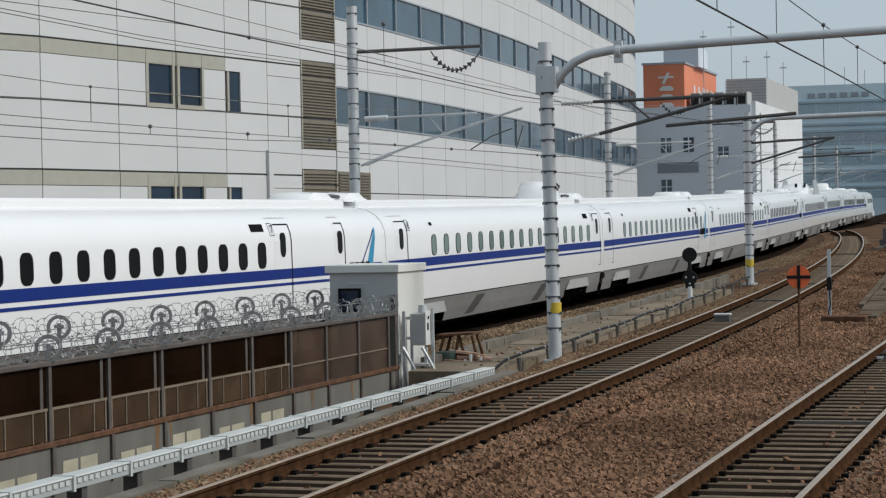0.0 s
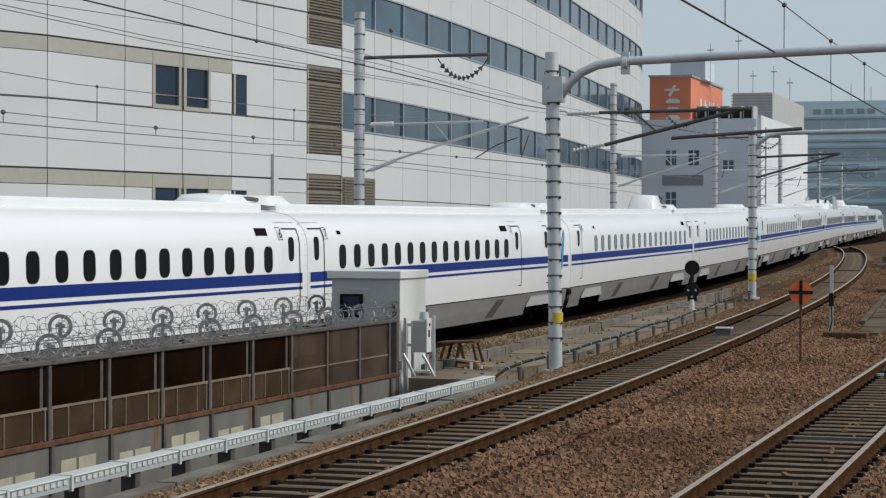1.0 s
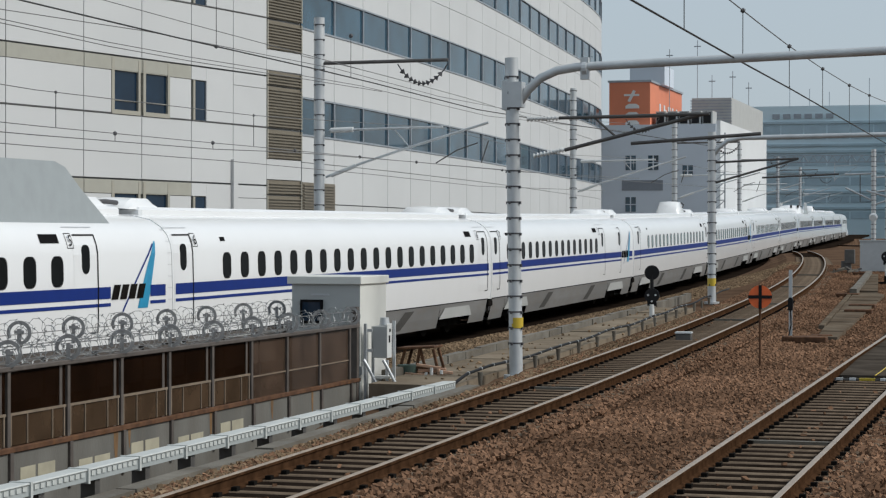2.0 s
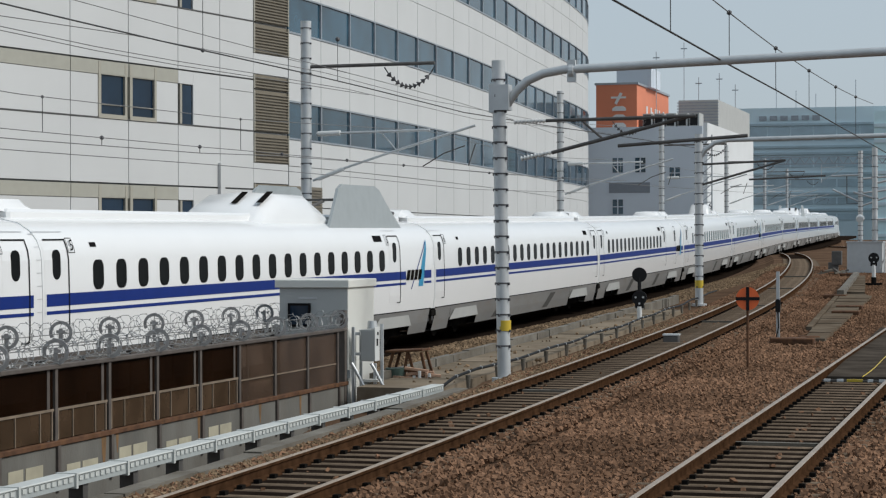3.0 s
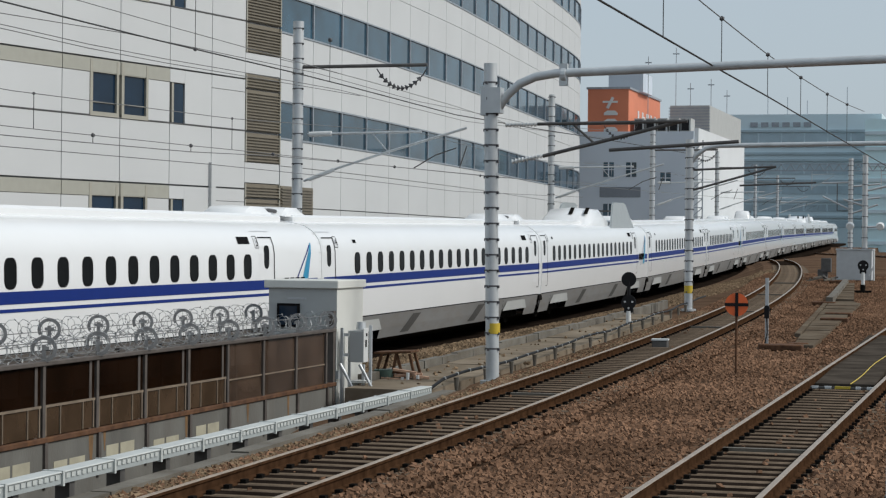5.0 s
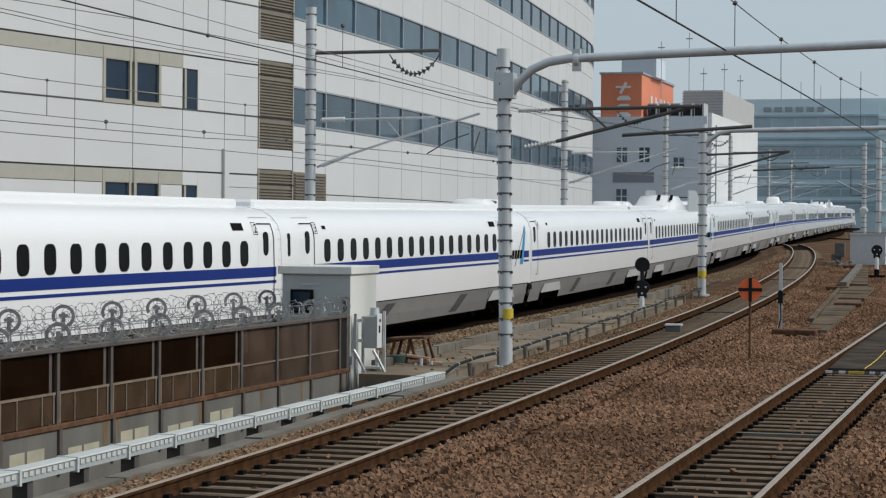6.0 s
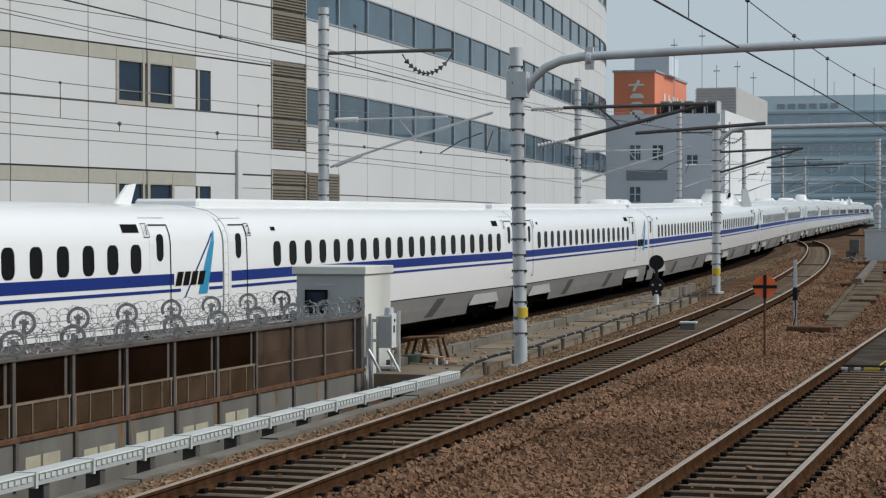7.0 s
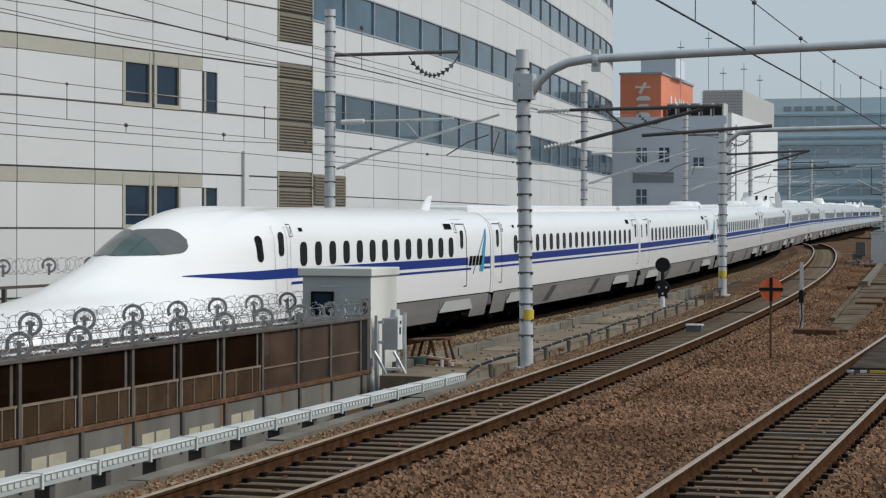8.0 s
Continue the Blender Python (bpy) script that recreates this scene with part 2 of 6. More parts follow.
def TRAIN(s, off=0.0):
    """Centre line of the high-speed track at the way s along it."""
    k = min(max(s - S_FIRST, 0), len(WAY) - 1.001)
    i = int(k)
    f = k - i
    x, y, h = (p + (q - p) * f for p, q in zip(WAY[i], WAY[i + 1]))
    return x + off * math.cos(h), y + off * math.sin(h), h


def rail_z(y):
    """Height of the high-speed rails."""
    return (table_at(RAIL_PROFILE, y - 6) + 2 * table_at(RAIL_PROFILE, y) + table_at(RAIL_PROFILE, y + 6)) / 4


A_ARC = arc_path(-7.13, 18.0, 735, -0.011)


def LINE_A(s, off=0.0):
    """Centre line of the nearer curving track, which eases beyond 92 m."""
    if s <= 92:
        return A_ARC(s, off)
    x, y, h = A_ARC(92)
    d, r = s - 92, 1150.0
    a = h + d / r
    x, y = x - r * (math.cos(h) - math.cos(a)), y + r * (math.sin(a) - math.sin(h))
    return x + off * math.cos(a), y + off * math.sin(a), a


LINE_B = arc_path(-3.06, 75.0, 800, -0.012)


def path_pts(line, s0, s1, step, off=0.0, z=0.0):
    out = []
    n = int((s1 - s0) / step) + 1
    for i in range(n + 1):
        s = s0 + (s1 - s0) * i / n
        x, y, h = line(s, off)
        out.append((x, y, gz(y) + z, h))
    return out


# ================= ground =================
bm = bmesh.new()


def ground_row(y):
    """Height of the ground across the lines at y: pairs of x and height over the grade."""
    a, h = LINE_A(min(y, 158))[0], TRAIN(y)[0]
    if y > 158:
        a = h + 4.0
    bed_z = rail_z(y) - gz(y) - .27
    hi = a - 2.0
    knee = min(h + 6.0, hi - .4)
    lo = min(h + 1.8, knee - .3)
    left = [(-900, bed_z - .6), (-60, bed_z - .6), (h - 5.5, bed_z - .3), (h - 2.0, bed_z), (lo, bed_z)]
    right = [(a + 1.3, -.22), (a + 3.2, -.22), (a + 5.6, -.24), (a + 8.6, -.4), (900, -1.0)]
    if y < 34:      # a dry ditch runs between parapet and duct
        return left + [(-11.25, -1.1), (-9.60, -1.05), (-9.20, -.42)] + right
    return left + [(knee, -.55), (hi, -.45), (hi + .5, -.22)] + right


rows = []
for y in list(range(-60, 400, 6)) + [500, 700, 1000, 1500, 2500]:
    rows.append([bm.verts.new((x, y, gz(min(y, 400)) + z)) for x, z in ground_row(min(y, 330))])
for u, v in zip(rows, rows[1:]):
    for i in range(len(u) - 1):
        bm.faces.new((u[i], u[i + 1], v[i + 1], v[i]))
ground = part("ground", bm, M_BALLAST)
tagged(ground, "brown rust-stained ballast ground between the tracks", "ground", kind="structure")


# ================= tracks =================
def rail(line, off, s0, s1, z, name, parent):
    bm = bmesh.new()
    p = [(-.065, -.15), (.065, -.15), (.065, -.135), (.012, -.11), (.012, -.04), (.034, -.03), (.034, -.004), (-.034, -.004), (-.034, -.03), (-.012, -.04), (-.012, -.11), (-.065, -.135)]
    sweep(bm, p, path_pts(line, s0, s1, 3.0, off, z))
    r = part(name, bm, M_RAIL, parent)
    bm = bmesh.new()
    sweep(bm, [(-.03, -.004), (.03, -.004), (.026, 0.002), (-.026, 0.002)], path_pts(line, s0, s1, 3.0, off, z))
    part("rail_head", bm, M_HEAD, r)
    return r


# near black: oil stain plus the shade between sleepers and under the train
M_OILSHADE = mat("oil_and_shade_bed", (0.018, 0.013, 0.010), 1.0, spec=0.0, var=0.4, scale=2.0, bump=0.8, bscale=30)


def track(line, gauge, s0, s1, z, label, pitch=.44):
    t = thing("railway_track", label, "track", kind="structure")
    for o in (-1, 1):
        rail(line, o * (gauge / 2 + .033), s0, s1, z, "rail", t)
    # shade of the gaps between sleepers is coloured into this oily bed
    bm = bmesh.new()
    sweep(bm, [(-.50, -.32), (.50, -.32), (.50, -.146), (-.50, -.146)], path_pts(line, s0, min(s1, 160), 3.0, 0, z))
    part("dark_bed", bm, M_OILSHADE, t, "oil-stained ballast between the rails, darkened for the shade between sleepers")
    bm = bmesh.new()
    box(bm, -.95, -.07, -.17, .95, .07, 0.0)
    me = finish(bm, "sleeper", M_SLEEPER, bevel=.02)
    s = max(s0, 12.0)
    while s < min(s1, 130):
        x, y, h = line(s)
        part("sleeper", me, None, t, m=pose(x, y, gz(y) + z - .135, 0, 0, math.degrees(h)))
        s += pitch
    return t


# unseen bed strip, coloured near black to give the shade under the train
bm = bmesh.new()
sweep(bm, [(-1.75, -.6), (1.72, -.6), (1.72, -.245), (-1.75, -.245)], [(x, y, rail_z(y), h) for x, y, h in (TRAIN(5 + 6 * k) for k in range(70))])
tagged(part("undertrain_shade_bed", bm, M_OILSHADE), "track bed under the train, coloured near black in place of shade", "track bed", kind="structure")
track(LINE_A, 1.067, 5, 158, 0.0, "curving narrow-gauge railway track with rusty rails on ballast")
track(LINE_B, 1.067, 5, 330, 0.0, "narrow-gauge railway track with rusty rails beside the platform")


# ================= train =================
SIDE = [(1.48, .30), (1.58, .60), (1.65, .97), (1.68, 1.45), (1.68, 2.1), (1.664, 2.75), (1.635, 2.93), (1.56, 3.13), (1.42, 3.30), (1.18, 3.45), (.70, 3.55), (0, 3.585)]
SECTION = SIDE + [(-a, u) for a, u in SIDE[-2::-1]]


def side_x(z):
    for (a, u), (b, v) in zip(SIDE, SIDE[1:]):
        if u <= z <= v:
            return a + (b - a) * (z - u) / (v - u)
    return 1.48


LEVELS = [u for a, u in SIDE]


def skin(bm, y0, y1, z0, z1, slant=0.0, lift=.004, side=1):
    """A strip of paint or seal that lies on the side of a car; slant shifts its top along the car."""
    zs = sorted({z0, z1} | {u for u in LEVELS if z0 < u < z1})
    rows = []
    for z in zs:
        d = slant * (z - z0)
        rows.append([bm.verts.new((side * (side_x(z) + lift), y + d, z)) for y in (y0, y1)])
    for u, v in zip(rows, rows[1:]):
        bm.faces.new((u[0], u[1], v[1], v[0]))


def rounded(w, h, r, n=5):
    pts = []
    for cx, cy, a0 in ((w / 2 - r, h / 2 - r, 0), (-w / 2 + r, h / 2 - r, 90), (-w / 2 + r, -h / 2 + r, 180), (w / 2 - r, -h / 2 + r, 270)):
        for k in range(n):
            a = radians(a0 + 90 * k / (n - 1))
            pts.append((cx + r * math.cos(a), cy + r * math.sin(a)))
    return pts


def pane_mesh(name, w, h, r, material, depth=.02):
    bm = bmesh.new()
    o = [bm.verts.new((depth * .5, y, z)) for y, z in rounded(w, h, r)]
    i = [bm.verts.new((-depth, y, z)) for y, z in rounded(w, h, r)]
    bm.faces.new(o)
    for k in range(len(o)):
        bm.faces.new((o[k], i[k], i[(k + 1) % len(o)], o[(k + 1) % len(o)]))
    return finish(bm, name, material)


def gasket_mesh(name, w, h, r, t, material):
    bm = bmesh.new()
    a = [bm.verts.new((.014, y, z)) for y, z in rounded(w, h, r)]
    b = [bm.verts.new((.014, y, z)) for y, z in rounded(w + 2 * t, h + 2 * t, r + t)]
    c = [bm.verts.new((-.01, y, z)) for y, z in rounded(w + 2 * t, h + 2 * t, r + t)]
    n = len(a)
    for k in range(n):
        j = (k + 1) % n
        bm.faces.new((a[k], a[j], b[j], b[k]))
        bm.faces.new((b[k], b[j], c[j], c[k]))
    return finish(bm, name, material)


PANE = pane_mesh("window", .41, .53, .14, M_GLASS)
PANE_GREEN = pane_mesh("window", .40, .50, .14, M_GREENGLASS)
SEAL = gasket_mesh("window_seal", .41, .53, .14, .022, M_GASKET)
DOOR_PANE = pane_mesh("door_window", .32, .56, .15, M_GLASS)
CREW_PANE = pane_mesh("crew_window", .17, .56, .08, M_GLASS)
TILT = -math.degrees(math.atan((1.68 - 1.664) / .65))


def on_side(y, z, side=1):
    m = pose(side_x(z) * side, y, z, 0, TILT * 1.0, 0)
    return m if side > 0 else Matrix.Diagonal((1, 1, 1, 1)) @ pose(-side_x(z), y, z, 0, 0, 180) @ pose(0, 0, 0, 0, TILT, 0)


def hump_mesh(name, material, y0, y1, w, h, s=.8, base=3.50, tip=.6):
    """A streamlined roof cover with sloping ends and rounded shoulders."""
    bm = bmesh.new()
    rows = []
    for y, k in ((y0, 0), (y0 + s * .35, .55), (y0 + s, 1), (y1 - s, 1), (y1 - s * .35, .55), (y1, 0)):
        prof = [(w, 0), (w * .97, .5 * h * k), (w * .82, .88 * h * k), (w * tip, h * k), (0, h * k * 1.02)]
        prof = prof + [(-a, u) for a, u in prof[-2::-1]]
        rows.append([bm.verts.new((a, y, base - .12 * (abs(a) / 1.2) ** 2 + u)) for a, u in prof])
    for u, v in zip(rows, rows[1:]):
        for i in range(len(u) - 1):
            bm.faces.new((u[i], u[i + 1], v[i + 1], v[i]))
    return finish(bm, name, material, smooth=True)


def door_on(car, y, w=.96):
    """Plug door: seal lines, pane and step plate on the side of a car."""
    bm = bmesh.new()
    skin(bm, y - w / 2, y + w / 2, 1.27, 3.12, lift=.003)
    d = part("door", bm, M_WHITE, car)
    bm = bmesh.new()
    for a, b, u, v in ((y + w / 2 - .012, y + w / 2 + .03, 1.25, 3.14), (y - w / 2 + .1, y + w / 2, 3.11, 3.14), (y + w / 2 - .3, y + w / 2, 1.24, 1.262)):
        skin(bm, a, b, u, v, lift=.013)
    part("door_seal", bm, M_GASKET, d)
    bm = bmesh.new()
    skin(bm, y - w * .62, y + w * .62, 3.27, 3.285, lift=.02)
    part("rain_gutter", bm, M_LIGHTGREY, d)
    part("door_window", DOOR_PANE, None, d, m=on_side(y, 2.66))


def figure(text, car, y, z, size):
    cu = bpy.data.curves.new("figure", "FONT")
    cu.body, cu.size, cu.extrude, cu.align_x, cu.align_y = text, size, .002, "CENTER", "CENTER"
    ob = new("tmp", cu)
    me = bpy.data.meshes.new_from_object(ob.evaluated_get(bpy.context.evaluated_depsgraph_get()))
    bpy.data.objects.remove(ob)
    me.materials.clear()
    me.materials.append(M_GASKET)
    x = side_x(z) + .03
    sp = Matrix(((0, 0, 1, x), (1, 0, 0, y), (0, 1, 0, z), (0, 0, 0, 1)))
    tilt = pose(0, 0, 0, 0, -15, 0)
    return part("car_number", me, None, car, m=Matrix.Translation((x, y, z)) @ tilt @ Matrix.Translation((-x, -y, -z)) @ sp)


def logo_on(car, y):
    """Slanted teal fin with four dark strokes beside it; y is where its tip stands."""
    bm = bmesh.new()
    rows = []
    for z, a, b in ((1.66, -.90, -.44), (2.1, -.68, -.28), (2.5, -.44, -.14), (2.75, -.26, -.06), (2.95, -.10, 0), (3.0, -.04, .01)):
        rows.append([bm.verts.new((side_x(z) + .008, y + v, z)) for v in (a, b)])
    for u, v in zip(rows, rows[1:]):
        bm.faces.new((u[0], u[1], v[1], v[0]))
    lg = part("fin_logo", bm, M_TEAL, car, "teal fin-shaped logo")
    bm = bmesh.new()
    rows = []
    for z, a in ((1.60, -1.62), (2.1, -1.12), (2.5, -.68), (2.75, -.40), (2.95, -.16)):
        rows.append([bm.verts.new((side_x(z) + .008, y + v, z)) for v in (a, a + .075)])
    for u, v in zip(rows, rows[1:]):
        bm.faces.new((u[0], u[1], v[1], v[0]))
    part("logo_line", bm, M_BLUE, lg)
    bm = bmesh.new()
    for k in range(4):
        o = y - 2.07 + k * .37
        skin(bm, o, o + .29, 1.86, 2.15, slant=.45, lift=.013)
    part("logo_word", bm, M_DARK, lg, "four dark slanted blocks")


def bogie(car, y):
    bm = bmesh.new()
    box(bm, -1.2, y - 1.9, .25, 1.2, y + 1.9, .62)
    for dy in (-1.25, 1.25):
        for sx in (-.9, .9):
            tube(bm, [(sx - .07, y + dy, .43), (sx + .07, y + dy, .43)], .43, 18)
        tube(bm, [(-1.1, y + dy, .43), (1.1, y + dy, .43)], .09, 8)
    b = part("bogie", bm, M_DARK, car, "dark bogie with steel wheels")
    bm = bmesh.new()
    vs = [bm.verts.new(p) for p in ((1.605, y - 1.75, .54), (1.605, y + 1.75, .54), (1.665, y + 1.30, .86), (1.665, y - 1.30, .86), (1.50, y - 1.75, .52), (1.50, y + 1.75, .52))]
    bm.faces.new(vs[:4])
    bm.faces.new((vs[0], vs[4], vs[5], vs[1]))
    part("bogie_cover", bm, M_HUT, b, "pale grey bogie cover")


def lower_body(bm, y0, y1, arches):
    """Skirt below the sill with openings over the bogies."""
    edges = sorted([y0, y1] + [a for c in arches for a in (c - 1.7, c + 1.7)])
    for k, (a, b) in enumerate(zip(edges, edges[1:])):
        low = .60 if k % 2 else .28
        s = [(1.49, low), (1.57, max(low + .02, .58)), (1.645, .965)]
        if k % 2:
            s = [(1.58, .60), (1.61, .75), (1.645, .965)]
        for sg in (1, -1):
            u = [bm.verts.new((sg * p, a, z)) for p, z in s]
            v = [bm.verts.new((sg * p, b, z)) for p, z in s]
            for i in range(2):
                bm.faces.new((u[i], u[i + 1], v[i + 1], v[i]))
        p = [bm.verts.new((sg * s[0][0], y, s[0][1])) for y in (a, b) for sg in (-1, 1)]
        bm.faces.new((p[0], p[1], p[3], p[2]))


UPPER = [(1.645, .97)] + SIDE[3:]
UPPER = UPPER + [(-a, u) for a, u in UPPER[-2::-1]]


def stripes_on(car, y0, y1, gaps=()):
    for name, z0, z1, m in (("wide_stripe", 1.885, 2.115, M_BLUE), ("narrow_stripe", 1.735, 1.80, M_BLUE)):
        bm = bmesh.new()
        cuts = [y0] + [c for g in gaps for c in g] + [y1]
        for a, b in zip(cuts[::2], cuts[1::2]):
            skin(bm, a, b, z0, z1, lift=.008)
        part(name, bm, m, car, "dark blue painted stripe")


def middle_car(number, odd, green, roof):
    car = thing("train_car", "white train car with blue stripes and %s windows" % ("green-tinted" if green else "small dark"), "train car", group="train cars")
    bm = bmesh.new()
    sweep(bm, UPPER, [(0, .10, 0, 0), (0, 12.5, 0, 0), (0, 24.90, 0, 0)])
    body = part("body", bm, M_WHITE, car, smooth=True)
    bm = bmesh.new()
    lower_body(bm, .3, 24.7, (3.75, 21.25))
    skirt = part("skirt", bm, M_SKIRT, car, "grey dusty skirt below the floor")
    for y in (7.5, 15.1):
        bm = bmesh.new()
        rows = []
        for z, a in ((.36, 1.515), (.58, 1.575), (.88, 1.64)):
            rows.append([bm.verts.new((a + .006, y + v, z)) for v in ((z - .36) * 1.9, (z - .36) * 1.9 + .85)])
        for u, v in zip(rows, rows[1:]):
            bm.faces.new((u[0], u[1], v[1], v[0]))
        part("vent", bm, M_VENT, skirt, "dark slanted vent")
    bm = bmesh.new()
    skin(bm, .22, 24.78, .965, .992, lift=.003)
    part("sill_line", bm, M_GASKET, car)
    bm = bmesh.new()
    box(bm, -1.25, -.25, .95, 1.25, .25, 3.25)
    part("gangway_bellows", bm, M_GASKET, car)
    bm = bmesh.new()
    sweep(bm, [(a * .992, u if u < 3 else u - .02) for a, u in UPPER], [(0, -.12, 0, 0), (0, .12, 0, 0)])
    part("outer_bellows", bm, M_WHITE, car, smooth=True)
    bm = bmesh.new()
    for k in range(8):
        skin(bm, -.11, .11, 1.55 + k * .24, 1.563 + k * .24, lift=-.006)
    part("gangway_rungs", bm, M_LIGHTGREY, car)
    for b in (3.75, 21.25):
        bogie(car, b)
    for x in (-1.35, 1.35):
        bm = bmesh.new()
        box(bm, x - .22, -.30, .55, x + .22, .30, .92)
        part("coupling_damper", bm, M_BOLT, car, "dark damper between two cars", bevel=.05)
    far = {7: 18.22}.get(number, 21.25) if odd else 24.12
    near = 1.38 if green else 1.92 if number == 3 else .67
    door_on(car, near)
    if number == 7:
        door_on(car, 21.82, .60)
    if number == 3:
        part("crew_window", CREW_PANE, None, car, m=on_side(.62, 2.62))
    door_on(car, far)
    stripes_on(car, .24, 24.76, ((22.27, 24.04),) if odd else ())
    first = 4.21 if green else {3: 3.40}.get(number, 2.43) if odd else 3.04
    pitch = 1.16 if green else 1.04
    n = 17 if green else {3: 17, 7: 15}.get(number, 18) if odd else 20
    for k in range(n):
        w = part("window", PANE_GREEN if green else PANE, None, car, m=on_side(first + k * pitch, 2.445))
        part("window_seal", SEAL, None, w)
        part("window", PANE_GREEN if green else PANE, None, car, m=on_side(first + k * pitch, 2.445, -1))
    if odd:
        logo_on(car, 24.36)
    bm = bmesh.new()
    skin(bm, far - (1.70 if odd else 1.90), far - (.98 if odd else 1.25), 2.97, 3.14, lift=.008)
    part("destination_display", bm, M_GASKET, car)
    bm = bmesh.new()
    skin(bm, first - .25, first + .02, 2.98, 3.07, lift=.008)
    part("seat_sign", bm, M_GASKET, car)
    if number <= 8:
        figure(str(number), car, near + .68, 3.01, .30)
        figure(str(number), car, far - .56, 3.01, .30)
        for yy in (near + .68, far - .56):
            bm = bmesh.new()
            for a, b, u, v in ((yy - .13, yy - .115, 2.87, 3.16), (yy + .115, yy + .13, 2.87, 3.16), (yy - .13, yy + .13, 2.87, 2.885), (yy - .13, yy + .13, 3.145, 3.16)):
                skin(bm, a, b, u, v, lift=.006)
            part("number_frame", bm, M_GASKET, car)
    # roof
    bm = bmesh.new()
    box(bm, -.78, .5, 3.44, .78, 24.5, 3.71)
    part("roof_duct", bm, M_WHITE, car, bevel=.06)
    if roof == "panto":
        c = part("pantograph_cover", hump_mesh("pantograph_cover", M_WHITE, 12.4, 17.6, 1.15, .70, 1.6, 3.54, .75), None, car, "white streamlined pantograph cover")
        for x in (.12, .78):
            bm = bmesh.new()
            vs = [bm.verts.new(p) for p in ((x, 13.0, 3.97), (x + .17, 13.0, 3.965), (x + .11, 13.9, 4.255), (x - .06, 13.9, 4.26))]
            bm.faces.new(vs)
            part("cover_slot", bm, M_DARK, c)
        for sx in (-1, 1):
            bm = bmesh.new()
            o = [(16.7, 3.30), (17.5, 4.05), (17.85, 4.40), (18.2, 4.52), (20.9, 4.52), (21.3, 4.42), (21.8, 4.05), (23.0, 3.30)]
            a = [bm.verts.new((sx * (1.34 - (z - 3.33) * .12), y, z)) for y, z in o]
            b = [bm.verts.new((sx * (1.26 - (z - 3.33) * .12), y, z)) for y, z in o]
            bm.faces.new(a)
            bm.faces.new(b[::-1])
            for k in range(len(o)):
                j = (k + 1) % len(o)
                bm.faces.new((a[k], a[j], b[j], b[k]))
            part("side_shield", bm, M_PANTO, car, "grey pantograph side shield")
        bm = bmesh.new()
        tube(bm, [(0, 19.4, 3.7), (0, 18.8, 3.9), (0, 20.0, 4.1)], .05, 8)
        box(bm, -.9, 19.9, 4.1, .9, 20.1, 4.17)
        part("pantograph", bm, M_DSTEEL, car, "dark folded pantograph arm")
    bm = bmesh.new()
    box(bm, 1.44, 24.72, .74, 1.70, 25.18, .92)
    box(bm, 1.46, 24.86, .50, 1.60, 25.06, .76)
    part("end_gear", bm, M_DARK, car, "dark yaw damper box between the cars", bevel=.02)
    if roof == "joint":
        part("cable_head_cover", hump_mesh("cable_head_cover", M_WHITE, 21.0, 23.2, .62, .66, .55, 3.66, .72), None, car, "white cable head cover")
        bm = bmesh.new()
        tube(bm, [(.55, 22.5, 4.26), (.64, 22.75, 4.14), (.62, 22.5, 4.02)], .04, 8)
        part("roof_cable", bm, M_BOLT, car)
    ends = [] if number in (2, 3) else [(.15, 1.75)]
    if number != 2 and roof != "joint":
        ends.append((22.6, 24.3))
    for a, b in ends:
        part("roof_cover", hump_mesh("roof_cover", M_WHITE, a, b, .66, .22, .4, 3.70, .8), None, car, "white cable joint cover")
    if number != 2:
        bm = bmesh.new()
        tube(bm, [(.35, 24.2, 3.80), (.35, 24.7, 3.82), (.35, 25.2, 3.80)], .05, 8)
        part("roof_cable", bm, M_BOLT, car)
    return car


# ---- end car with its long nose ----
def body_r(th, zc=.62):
    d = Vector((math.cos(th), math.sin(th)))
    best = 1.5
    for (a, u), (b, v) in zip(SECTION, SECTION[1:]):
        e = Vector((b - a, v - u))
        den = d.x * e.y - d.y * e.x
        if abs(den) < 1e-9:
            continue
        w = Vector((a, u - zc))
        t = (w.x * e.y - w.y * e.x) / den
        k = (w.x * d.y - w.y * d.x) / den
        if t > 0 and -1e-6 <= k <= 1 + 1e-6:
            best = t
    return best


def lerp_tab(tab, y):
    if y <= tab[0][0]:
        return tab[0][1]
    for (a, u), (b, v) in zip(tab, tab[1:]):
        if a <= y <= b:
            k = (y - a) / (b - a)
            return u + (v - u) * k
    return tab[-1][1]


TOP = ((-4.6, .90), (-4.1, 1.12), (-3.25, 1.36), (-2.7, 1.47), (-2.15, 1.60), (-1.55, 1.78), (-.95, 1.97), (-.45, 2.11), (.28, 2.30), (.98, 2.48), (1.58, 2.76), (2.15, 2.98), (2.78, 3.17), (3.45, 3.31), (4.2, 3.415), (5.4, 3.53), (7.0, 3.58), (10, 3.585))
LOW_H = ((-4.60, 1.05), (-4.27, 1.30), (-3.27, 1.55), (-1.93, 1.70), (-0.27, 1.80), (1.40, 1.88), (3.80, 1.94), (6.20, 2.30), (7.40, 2.90))
LOW_W = ((-4.60, 0.30), (-4.43, 0.70), (-4.04, 1.02), (-3.27, 1.32), (-1.93, 1.52), (-0.27, 1.62), (1.40, 1.66), (5.00, 1.68))
CAN_W = ((-4.60, 0.30), (-3.60, 0.60), (-1.93, 0.80), (-0.27, 0.95), (1.40, 1.12), (3.20, 1.30), (5.00, 1.48), (7.40, 1.68))


def smooth_tab(tab, y, r=.35):
    return sum(lerp_tab(tab, y + r * k / 3) for k in range(-3, 4)) / 7


